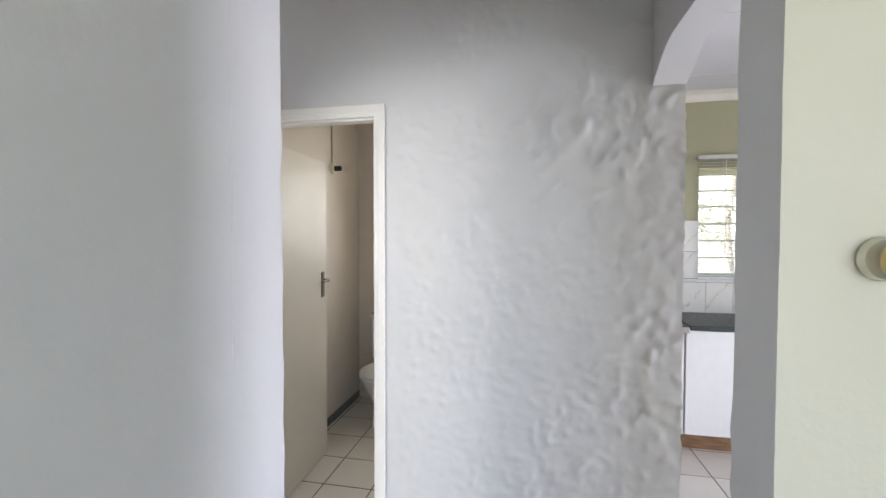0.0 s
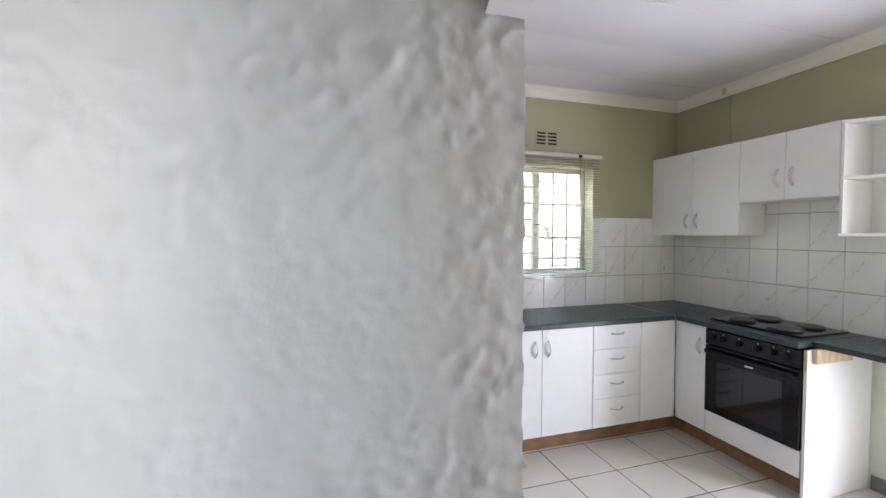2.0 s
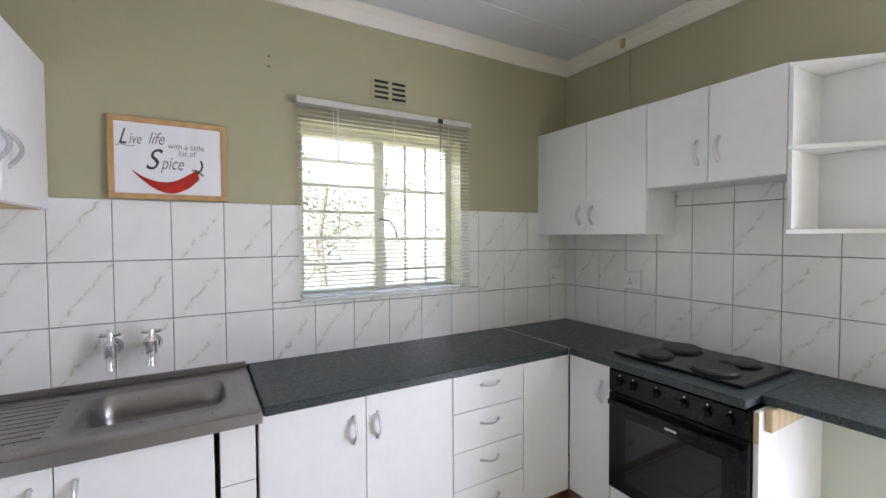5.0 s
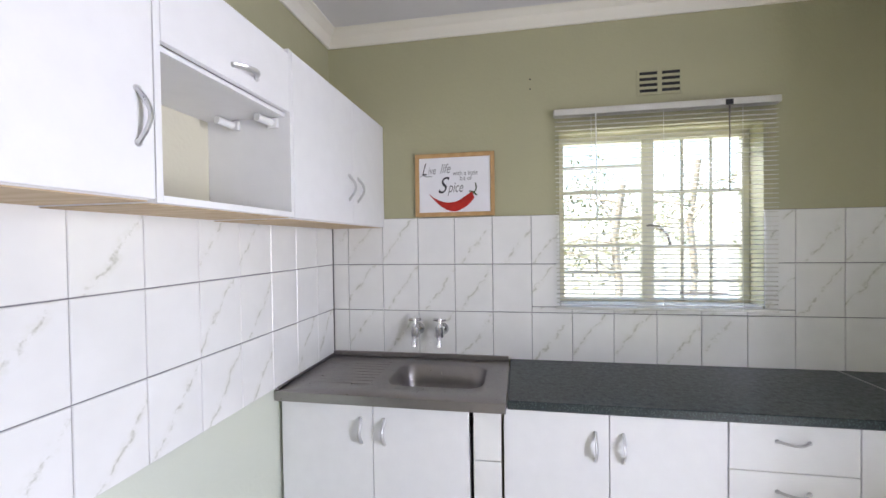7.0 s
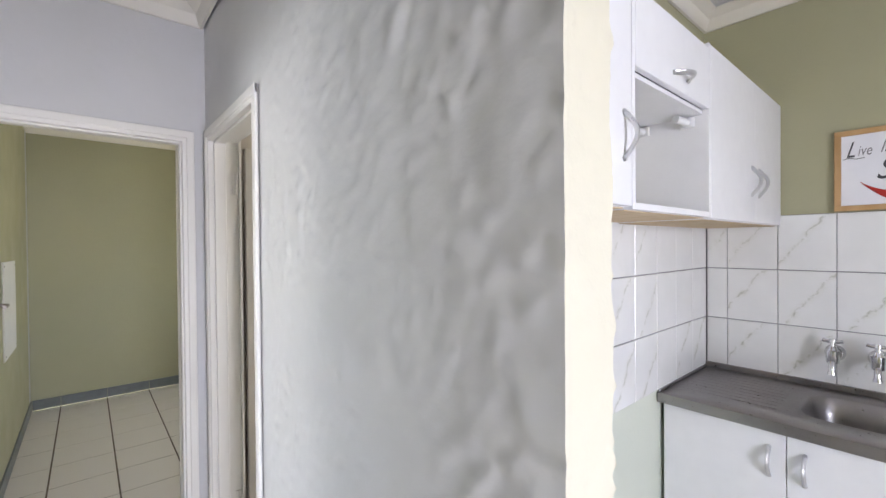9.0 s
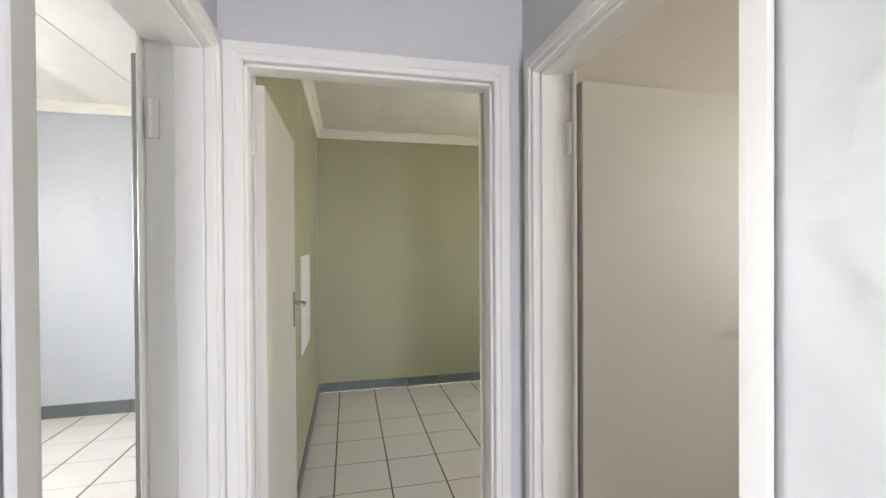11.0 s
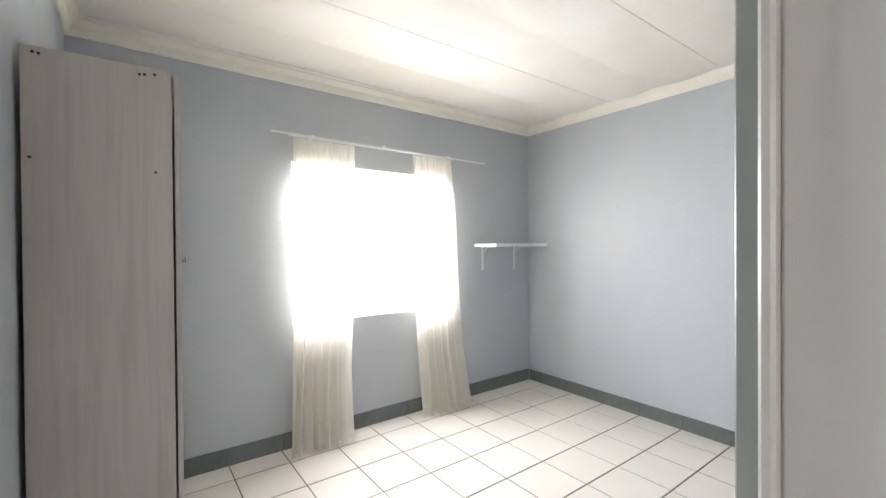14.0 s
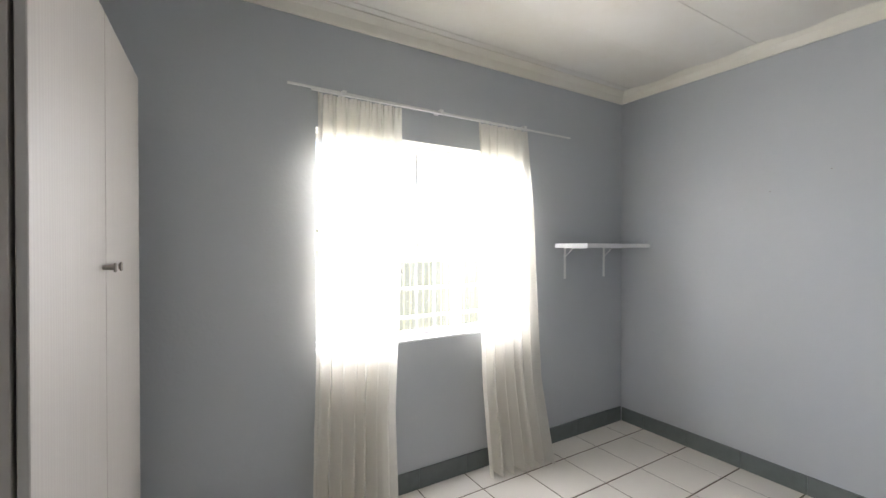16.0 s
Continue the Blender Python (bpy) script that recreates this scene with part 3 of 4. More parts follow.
bw = window("window_bedroom", "white steel window with glazing bars, glaring with daylight", -3.145, -1.695, 0.915, 2.145, -2.73, -1, WINWHITE, [-2.225, -2.695],
            [(-2.195, -1.73, (0.25, 0.5, 0.75, 0.9), (0.33, 0.66)), (-2.665, -2.255, (0.244, 0.498, 0.749, 0.90), (0.33, 0.66)), (-3.11, -2.725, (0.244, 0.498, 0.749, 0.90), (0.5,))])
part("catch", tube(B(), [(-2.235, -2.695, 1.41), (-2.225, -2.68, 1.40), (-2.255, -2.675, 1.33)], 0.007, 8), NICKEL, bw, "dark window catch", True)
part("peg_stay", box(B(), -2.52, -2.42, -2.70, -2.692, 0.955, 0.967, 0.002), NICKEL, bw)
part("sill_board", box(B(), -3.14, -1.70, -2.705, -2.582, 0.916, 0.927, 0.002), WINWHITE, bw)
# unseen window, added round the front room's fill lamp
window("unseen_window_front_room", "unseen plain steel window added to light the front room", 0.05, 1.95, 0.95, 2.05, -2.66, -1, WINWHITE, [1.0], [(0.09, 0.965, (0.5,), ()), (1.035, 1.91, (0.5,), ())])
window("window_olive_room", "plain steel window of the olive room", -3.5, -2.3, 1.0, 2.1, 3.70, 1, WINMETAL, [-2.9], [(-3.46, -2.935, (0.5,), ()), (-2.865, -2.34, (0.5,), ())])
# hidden window, added round the bathroom's fill lamp
window("unseen_window_bathroom", "unseen small steel window added to light the bathroom", -0.6, 0.0, 1.5, 2.1, 3.70, 1, WINMETAL, [], [(-0.56, -0.04, (0.5,), ())])

# venetian blind
blind = thing("venetian_blind", "pale aluminium venetian blind lowered with open slats", "blind")
part("headrail", box(B(), 1.572, 2.578, 3.505, 3.545, 2.148, 2.180, 0.003), SLAT, blind)
slat_bm = B()
for y0, y1, za, zb in ((-0.0125, -0.004, 0.0, 0.0022), (-0.004, 0.004, 0.0022, 0.0022), (0.004, 0.0125, 0.0022, 0.0)):
    vs = [slat_bm.verts.new(p) for p in ((-0.495, y0, za), (0.495, y0, za), (0.495, y1, zb), (-0.495, y1, zb), (-0.495, y0, za + 0.0008), (0.495, y0, za + 0.0008), (0.495, y1, zb + 0.0008), (-0.495, y1, zb + 0.0008))]
    for q in ((0, 3, 2, 1), (4, 5, 6, 7), (0, 1, 5, 4), (1, 2, 6, 5), (2, 3, 7, 6), (3, 0, 4, 7)):
        slat_bm.faces.new([vs[i] for i in q])
slat_me = mesh_of("slat", slat_bm, SLAT)
for i in range(44):
    s = new("slat", slat_me)
    s.parent = blind
    s.matrix_local = pose(2.075 + 0.001 * math.sin(i * 2.1), 3.526, 2.142 - i * 0.0215, 4 + 2 * math.sin(i * 1.7), 0.08 * math.sin(i), 0)
part("bottom_rail", box(B(), 1.578, 2.572, 3.513, 3.539, 1.184, 1.198, 0.002), SLAT, blind)
for x in (1.75, 2.08, 2.42):
    part("cord", tube(B(), [(x, 3.511, 2.15), (x, 3.511, 1.19)], 0.0012, 6), PLAST, blind)
part("pull_cord", tube(B(), [(1.77, 3.500, 2.15), (1.772, 3.498, 1.7), (1.77, 3.499, 1.36)], 0.003, 6), PLAST, blind)
part("tilt_wand", tube(B(), [(2.36, 3.500, 2.15), (2.358, 3.497, 1.75)], 0.0035, 6), NICKEL, blind)
part("bracket", box(B(), 2.345, 2.375, 3.497, 3.503, 2.148, 2.172), DARK, blind)


# ---- kitchen ----
def bow_handle(parent, m, length=0.105):
    """A flat silver bow handle, standing out along -y of m, along its z."""
    pts = [(0, -0.030 * math.sin(math.pi * i / 10) - 0.001, length * (i / 10 - 0.5)) for i in range(11)]
    bm = tube(B(), pts, 0.0085, 8, 0.55)
    for z in (-length / 2, length / 2):
        cyl(bm, pose(0, 0, z, 90), 0.008, 0.006, 0.006, 8)
    bm.transform(m)
    return part("handle", bm, SILVER, parent, "curved satin silver bow handle", True)


def front(parent, name, x0, x1, z0, z1, t=0.018):
    """A door or drawer front in the plane y = 0 of the unit, thick towards +y."""
    return part(name, box(B(), x0 + 0.0015, x1 - 0.0015, 0, t, z0 + 0.0015, z1 - 0.0015, 0.0015), MELA, parent)


def carcass(parent, w, d, z0, z1, skip_front=0.018, material=None):
    bm = B()
    s = skip_front + 0.001
    box(bm, 0.0, 0.016, s, d, z0, z1), box(bm, w - 0.016, w, s, d, z0, z1)
    box(bm, 0.016, w - 0.016, s, d, z0, z0 + 0.016), box(bm, 0.016, w - 0.016, s, d, z1 - 0.016, z1)
    box(bm, 0.016, w - 0.016, d - 0.008, d, z0 + 0.016, z1 - 0.016)
    return part("carcass", bm, material or MELA, parent)


FRONT_Y, BACK_D = 3.0, 0.54
sink_unit = thing("sink_base_cabinet", "white melamine double-door cabinet under the sink", "cabinet", "kitchen base cabinets", "", pose(0.372, FRONT_Y, 0))
carcass(sink_unit, 0.82, BACK_D, 0.14, 0.740)
d = front(sink_unit, "door", 0.0, 0.415, 0.14, 0.862)
bow_handle(d, pose(0.365, 0, 0.745))
d = front(sink_unit, "door", 0.415, 0.82, 0.14, 0.856)
bow_handle(d, pose(0.465, 0, 0.745))

filler = thing("tiled_filler_panel", "narrow white tiled strip between two base cabinets", "panel", "", "", pose(1.207, FRONT_Y, 0))
part("backing", box(B(), 0.0, 0.113, 0.012, 0.03, 0.14, 0.87), GROUT, filler)
for z0, z1 in ((0.14, 0.405), (0.408, 0.655), (0.658, 0.868)):
    part("tile", box(B(), 0.002, 0.111, 0.002, 0.012, z0, z1, 0.001), TILE, filler)

pair_unit = thing("double_base_cabinet", "white melamine double-door base cabinet under the worktop", "cabinet", "kitchen base cabinets", "", pose(1.328, FRONT_Y, 0))
carcass(pair_unit, 0.80, BACK_D, 0.14, 0.878)
d = front(pair_unit, "door", 0.0, 0.395, 0.14, 0.878)
bow_handle(d, pose(0.345, 0, 0.745))
d = front(pair_unit, "door", 0.395, 0.80, 0.14, 0.878)
bow_handle(d, pose(0.445, 0, 0.745))

drawers = thing("drawer_cabinet", "white melamine cabinet with four drawers", "cabinet", "kitchen base cabinets", "", pose(2.130, FRONT_Y, 0))
carcass(drawers, 0.41, BACK_D, 0.14, 0.878)
for z0, z1 in ((0.14, 0.345), (0.345, 0.52), (0.52, 0.70), (0.70, 0.878)):
    d = front(drawers, "drawer_front", 0.0, 0.41, z0, z1)
    bow_handle(d, pose(0.205, 0, z0 + (z1 - z0) * 0.62, 0, 90, 0), 0.10)

corner = thing("corner_cabinet", "plain white melamine cabinet closing the corner", "cabinet", "", "", pose(2.542, FRONT_Y, 0))
part("front_panel", box(B(), 0, 0.314, 0.0, 0.018, 0.14, 0.878, 0.0015), MELA, corner)
part("carcass", box(B(), 0.0, 0.30, 0.019, 0.54, 0.14, 0.876), MELA, corner)

side_unit = thing("narrow_base_cabinet", "narrow white base cabinet beside the oven", "cabinet", "kitchen base cabinets", "", pose(2.86, 2.997, 0, 0, 0, -90))
carcass(side_unit, 0.255, 0.55, 0.14, 0.878)
d = front(side_unit, "door", 0.0, 0.255, 0.14, 0.878)
bow_handle(d, pose(0.205, 0, 0.735))

plinth = thing("kitchen_plinth", "brown stained wooden plinth along the cabinet feet", "plinth", "", "structure")
part("board", box(B(), 0.37, 3.05, 3.10, 3.118, 0.0, 0.139, 0.002), PLINTH, plinth)
part("board", box(B(), 2.96, 2.978, 2.13, 3.099, 0.0, 0.139, 0.002), PLINTH, plinth)

# oven
oven = thing("built_in_oven", "black built-in electric oven with knobs and a glass door", "oven", "", "", pose(2.845, 2.738, 0, 0, 0, -90))
part("body", box(B(), 0.006, 0.588, 0.026, 0.55, 0.30, 0.872), BLACK, oven)
part("control_panel", box(B(), 0.0, 0.594, 0.0, 0.025, 0.765, 0.872, 0.004), BLACK, oven)
for x in (0.06, 0.13, 0.24, 0.36, 0.45, 0.53):
    bm = cyl(B(), pose(x, 0.0, 0.822, 90), 0.019, 0.015, 0.02, 18)
    box(bm, x - 0.004, x + 0.004, -0.028, -0.018, 0.806, 0.838, 0.001)
    part("knob", bm, BLACK, oven)
    part("marking", box(B(), x - 0.002, x + 0.002, -0.0008, -0.0003, 0.847, 0.853), PLAST, oven)
odoor = part("oven_door", box(B(), 0.0, 0.594, 0.0, 0.025, 0.30, 0.760, 0.004), BLACK, oven)
part("door_glass", box(B(), 0.09, 0.504, -0.0025, -0.0005, 0.36, 0.665, 0.0008), BGLASS, odoor, "dark reflective oven glass")
bm = box(B(), 0.02, 0.574, -0.038, -0.022, 0.712, 0.738, 0.005)
box(bm, 0.03, 0.05, -0.022, 0.0, 0.715, 0.735), box(bm, 0.544, 0.564, -0.022, 0.0, 0.715, 0.735)
part("door_handle", bm, BLACK, odoor)
part("badge", box(B(), 0.28, 0.33, -0.0020, -0.0005, 0.685, 0.694), SILVER, odoor)
oplinth = thing("oven_lower_panel", "white melamine panel under the oven", "panel", "", "", pose(2.86, 2.738, 0, 0, 0, -90))
part("panel", box(B(), 0.001, 0.592, 0.0, 0.018, 0.14, 0.297, 0.0015), MELA, oplinth)
oside = thing("oven_side_panel", "white melamine side panel of the oven housing", "panel")
part("panel", box(B(), 2.862, 3.418, 2.122, 2.140, 0.002, 0.874, 0.0015), MELA, oside)
part("bare_end", box(B(), 2.8605, 2.8618, 2.1225, 2.1395, 0.76, 0.872), CHIP, oside, "bare chipboard edge")

# worktops
wt = thing("worktop", "dark green speckled laminate worktop along two walls", "worktop")
part("long_top", box(B(), 1.345, 2.826, 2.97, 3.558, 0.880, 0.915, 0.004), TOP, wt)
part("corner_top", box(B(), 2.830, 3.418, 2.152, 3.558, 0.880, 0.915, 0.004), TOP, wt)
part("joint_strip", box(B(), 2.8262, 2.8298, 2.972, 3.556, 0.884, 0.9165), SILVER, wt, "metal worktop joint strip")
bar = thing("breakfast_shelf", "dark green laminate counter end resting on wood brackets", "counter")
part("top", box(B(), 2.945, 3.418, 1.722, 2.150, 0.882, 0.913, 0.003), TOP, bar)
part("bare_edge", box(B(), 2.947, 3.416, 1.7195, 1.7218, 0.884, 0.911), PLAST, bar, "pale uncovered chipboard edge")
part("bracket", box(B(), 2.90, 3.20, 2.098, 2.120, 0.800, 0.880, 0.002), CHIP, bar, "raw pine bracket")
part("bracket", box(B(), 3.10, 3.418, 1.735, 1.760, 0.825, 0.881, 0.002), CHIP, bar, "raw pine bracket")

# hob
hob = thing("electric_hob", "black enamel hob with four solid plates", "hob", "", "", pose(3.15, 2.495, 0.915))
part("tray", box(B(), -0.215, 0.215, -0.29, 0.29, 0.0005, 0.014, 0.006), BLACK, hob)
for x, y, r in ((-0.10, -0.13, 0.09), (-0.10, 0.14, 0.075), (0.10, -0.14, 0.075), (0.10, 0.13, 0.09)):
    bm = cyl(B(), pose(x, y, 0.014), r + 0.012, r + 0.006, 0.005, 32)
    plate = part("plate_ring", bm, BLACK, hob)
    bm = cyl(B(), pose(x, y, 0.019), r, r - 0.004, 0.010, 32)
    cyl(bm, pose(x, y, 0.029), r * 0.35, r * 0.33, 0.0012, 24)
    part("hot_plate", bm, IRON, plate, "worn cast iron plate")

# sink
sink = thing("sink", "scratched stainless steel sink with a ribbed drainer", "sink", "", "", pose(0.358, 2.965, 0.0))
SX, SY, SZ = 0.982, 0.588, 0.905


def rounded(cx, cy, w, h, r, z, n=8):
    pts = []
    for sx, sy, a0 in ((1, 1, 0), (-1, 1, 90), (-1, -1, 180), (1, -1, 270)):
        for i in range(n):
            a = radians(a0 + 90 * i / (n - 1))
            pts.append((cx + sx * (w / 2 - r) + r * math.cos(a), cy + sy * (h / 2 - r) + r * math.sin(a), z))
    return pts


def loop_skin(bm, loops, close=True):
    rings = [[bm.verts.new(p) for p in lp] for lp in loops]
    for a, b in zip(rings, rings[1:]):
        for k in range(len(a)):
            bm.faces.new((a[k], a[(k + 1) % len(a)], b[(k + 1) % len(a)], b[k]))
    if close:
        bm.faces.new(rings[-1])
    return bm


bx_, by_ = 0.66, 0.31
bm = loop_skin(B(), [rounded(SX / 2, SY / 2, SX - 0.002, SY - 0.002, 0.004, SZ - 0.042), rounded(SX / 2, SY / 2, SX, SY, 0.006, SZ - 0.002), rounded(SX / 2, SY / 2, SX - 0.006, SY - 0.006, 0.006, SZ),
                     rounded(bx_, by_, 0.45, 0.335, 0.085, SZ - 0.001), rounded(bx_, by_, 0.435, 0.32, 0.08, SZ - 0.006), rounded(bx_, by_, 0.41, 0.30, 0.075, SZ - 0.09),
                     rounded(bx_, by_, 0.39, 0.28, 0.07, SZ - 0.135), rounded(bx_, by_, 0.34, 0.23, 0.06, SZ - 0.150), rounded(bx_, by_, 0.05, 0.05, 0.024, SZ - 0.156)])
part("basin", bm, STEEL, sink, "", True)
bm = B()
box(bm, 0.002, SX - 0.004, SY - 0.014, SY - 0.001, SZ - 0.002, SZ + 0.026, 0.003), box(bm, 0.001, 0.012, 0.01, SY - 0.015, SZ - 0.002, SZ + 0.012, 0.003)
part("upstand", bm, STEEL, sink)
bm = B()
for i in range(9):
    y = 0.14 + i * 0.042
    tube(bm, [(0.05, y, SZ - 0.0005), (0.38, y, SZ + 0.0005)], 0.0012, 6)
part("drainer_ribs", bm, STEEL, sink, "", True)
part("plug_hole", cyl(B(), pose(bx_, by_, SZ - 0.1555), 0.03, 0.03, 0.003, 24), CHROME, sink)


def tap(x):
    t = thing("wall_tap", "chrome wall bib tap with a tee handle above the sink", "tap", "sink taps", "", pose(x, 3.552, 1.065))
    part("flange", cyl(B(), pose(0, 0, 0, 90), 0.036, 0.026, 0.014, 28), CHROME, t, "domed chrome wall flange", True)
    bm = cyl(B(), pose(0, -0.008, 0, 90), 0.015, 0.015, 0.05, 16)
    cyl(bm, pose(0, -0.072, -0.030), 0.021, 0.024, 0.052, 20), cyl(bm, pose(0, -0.072, 0.022), 0.019, 0.012, 0.016, 18)
    part("body", bm, CHROME, t, "", True)
    bm = tube(B(), [(0, -0.076, -0.022), (0, -0.092, -0.034), (0, -0.098, -0.05), (0, -0.098, -0.066)], 0.0115, 12)
    cyl(bm, pose(0, -0.098, -0.074), 0.015, 0.0135, 0.012, 16)
    part("spout", bm, CHROME, t, "", True)
    bm = cyl(B(), pose(0, -0.072, 0.038), 0.008, 0.008, 0.02, 12)
    tube(bm, [(-0.033, -0.072, 0.062), (-0.02, -0.072, 0.059), (0.02, -0.072, 0.059), (0.033, -0.072, 0.062)], 0.0075, 10)
    cyl(bm, pose(0, -0.072, 0.055), 0.013, 0.010, 0.014, 16)
    part("tee_handle", bm, CHROME, t, "", True)


tap(0.853), tap(0.985)

# wall cabinets, left: fronts face +x
UL = lambda y: pose(0.668, y, 0, 0, 0, 90)


def wall_cabinet(name, label, m, w, d, z0, z1, doors, under=None):
    c = thing(name, label, "wall cabinet", "kitchen wall cabinets", "", m)
    carcass(c, w, d, z0, z1)
    for x0, x1, hx, hz in doors:
        f = front(c, "door", x0, x1, z0, z1)
        bow_handle(f, pose(hx, 0, hz))
    if under:
        part("underside", box(B(), 0.002, w - 0.002, 0.022, d - 0.002, z0 - 0.003, z0 - 0.0005), under, c, "bare chipboard underside")
    return c


wall_cabinet("single_wall_cabinet", "white single-door wall cabinet with a bow handle", UL(1.705), 0.385, 0.31, 1.625, 2.165, [(0.0, 0.385, 0.345, 1.785)], CHIP)
wall_cabinet("double_wall_cabinet", "white double-door wall cabinet beside the picture", UL(2.625), 0.932, 0.31, 1.615, 2.165, [(0.0, 0.50, 0.455, 1.775), (0.50, 0.932, 0.555, 1.775)], CHIP)
niche = thing("open_wall_cabinet", "white wall cabinet with an open niche under a lift-up flap", "wall cabinet", "kitchen wall cabinets", "", UL(2.092))
for q in ((0, 0.016, 0.001, 0.31, 1.62, 2.165), (0.515, 0.531, 0.001, 0.31, 1.62, 2.165)):
    part("side_panel", box(B(), *q), MELA, niche)
for q in ((0.0165, 0.5145, 0.001, 0.31, 1.62, 1.636), (0.0165, 0.5145, 0.019, 0.31, 1.945, 1.957), (0.0165, 0.5145, 0.019, 0.31, 2.149, 2.165)):
    part("shelf", box(B(), *q), MELA, niche)
part("back_panel", box(B(), 0.017, 0.514, 0.302, 0.309, 1.636, 2.148), CREAM, niche, "cream back panel")
part("back_strip", box(B(), 0.017, 0.514, 0.292, 0.301, 1.637, 1.665), CHIP, niche, "bare chipboard strip")
fl = part("flap", box(B(), 0.0175, 0.5135, 0.0, 0.017, 1.958, 2.148, 0.0015), MELA, niche)
bow_handle(fl, pose(0.29, 0, 2.0, 0, 90, 0), 0.10)
for y in (0.06, 0.20):
    bm = tube(B(), [(0.505, y, 1.925), (0.44, y + 0.01, 1.928)], 0.012, 10)
    box(bm, 0.500, 0.515, y - 0.02, y + 0.02, 1.91, 1.94, 0.002)
    part("cabinet_hinge", bm, PLAST, niche, "white sprung hinge", True)
part("underside", box(B(), 0.002, 0.529, 0.022, 0.308, 1.617, 1.6195), CHIP, niche, "bare chipboard underside")

# wall cabinets, right: fronts face -x
UR = lambda y: pose(3.152, y, 0, 0, 0, -90)
wall_cabinet("double_wall_cabinet", "white double-door wall cabinet in the kitchen corner", UR(3.557), 0.797, 0.266, 1.51, 2.178, [(0.0, 0.41, 0.365, 1.625), (0.41, 0.797, 0.455, 1.625)])
wall_cabinet("short_wall_cabinet", "short white double-door wall cabinet above the hob", UR(2.759), 0.594, 0.266, 1.742, 2.176, [(0.0, 0.30, 0.255, 1.885), (0.30, 0.594, 0.345, 1.885)])
open_end = thing("corner_shelf_unit", "open white end shelf unit with one middle shelf", "shelf unit", "", "", UR(2.163))


def wedge(bm, z0, z1):
    lo = [bm.verts.new(p) for p in ((0.0, 0.0, z0), (0.28, 0.265, z0), (0.0, 0.265, z0))]
    hi = [bm.verts.new((v.co.x, v.co.y, z1)) for v in lo]
    bm.faces.new(lo), bm.faces.new(hi)
    for k in range(3):
        bm.faces.new((lo[k], lo[(k + 1) % 3], hi[(k + 1) % 3], hi[k]))
    return bm


for z in (1.508, 1.835, 2.155):
    part("shelf", wedge(B(), z, z + 0.017), MELA, open_end)
for z0, z1 in ((1.526, 1.834), (1.853, 2.154)):
    part("side_panel", box(B(), 0.0, 0.015, 0.002, 0.264, z0, z1), MELA, open_end)
    part("back_panel", box(B(), 0.0155, 0.274, 0.256, 0.264, z0, z1), MELA, open_end)
part("edge_post", box(B(), 0.274, 0.282, 0.2665, 0.2675, 1.508, 2.172), MELA, open_end)


# sockets, vent, picture
def socket(m, label, switches):
    s = thing("wall_socket", label, "socket", "kitchen sockets", "", m)
    part("plate", box(B(), -0.055, 0.055, -0.012, 0, -0.055, 0.055, 0.004), PLAST, s)
    for x, z in switches:
        part("switch", box(B(), x - 0.008, x + 0.008, -0.016, -0.0125, z - 0.012, z + 0.012, 0.002), PLAST, s)
    # dark discs paint the shade of the pin holes; nothing is cut
    for x, z in ((-0.028, -0.016), (-0.012, -0.016), (-0.02, 0.004)):
        part("pin_hole_shade", cyl(B(), pose(x, -0.0115, z, 90), 0.004, 0.004, 0.0012, 10), DARK, s)


socket(pose(3.297, 3.550, 1.228), "white double wall socket on the tiled wall", ((0.02, 0.02), (0.02, -0.02)))
socket(pose(3.408, 3.005, 1.235, 0, 0, -90), "white isolator switch with a dark rocker by the hob", ((0.02, 0.0),))

vent = thing("air_vent", "cream air brick with two columns of slots", "vent", "", "", pose(2.077, 3.56, 2.298))
# flat dark sheet paints the shade behind the louvres
part("slot_shade", box(B(), -0.094, 0.094, -0.002, -0.0005, -0.055, 0.055), DARK, vent, "flat dark sheet for the shade in the slots")
for a, b in ((-0.104, -0.092), (0.092, 0.104), (-0.010, 0.010)):
    part("frame_bar", box(B(), a, b, -0.006, -0.0025, -0.064, 0.064), KHAKI, vent, "painted frame bar")
for i in range(5):
    z = -0.056 + i * 0.028
    bm = box(B(), -0.0915, -0.0105, -0.007, -0.0025, z - 0.0065, z + 0.0065, 0.001)
    box(bm, 0.0105, 0.0915, -0.007, -0.0025, z - 0.0065, z + 0.0065, 0.001)
    part("louvre", bm, KHAKI, vent)

pic = thing("framed_print", "framed white print with a red chilli and dark lettering", "picture", "", "", pose(1.062, 3.551, 1.666, -0.6, 0, 0))
PW, PH = 0.424, 0.334
bm = B()
for a, b, c, e in ((-PW / 2, PW / 2, PH - 0.022, PH), (-PW / 2, PW / 2, 0, 0.022), (-PW / 2, -PW / 2 + 0.022, 0.022, PH - 0.022), (PW / 2 - 0.022, PW / 2, 0.022, PH - 0.022)):
    box(bm, a, b, -0.016, 0.0, c, e, 0.002)
part("frame", bm, FRAMEWOOD, pic)
sheet = part("print", box(B(), -PW / 2 + 0.022, PW / 2 - 0.022, -0.009, -0.004, 0.022, PH - 0.022), PAPER, pic)


def lettering(text, x, z, size, material, shear=0.0, stretch=1.0):
    c = bpy.data.curves.new("lettering", "FONT")
    c.body, c.size, c.shear, c.extrude = text, size, shear, 0.0003
    ob = bpy.data.objects.new("lettering", c)
    me = bpy.data.meshes.new_from_object(ob)
    me.materials.append(material)
    out = new("lettering", me)
    out.parent = sheet
    out.matrix_local = pose(x, -0.0096, z, 90, 0, 0) @ Matrix.Diagonal((stretch, 1, 1, 1))
    bpy.data.objects.remove(ob)


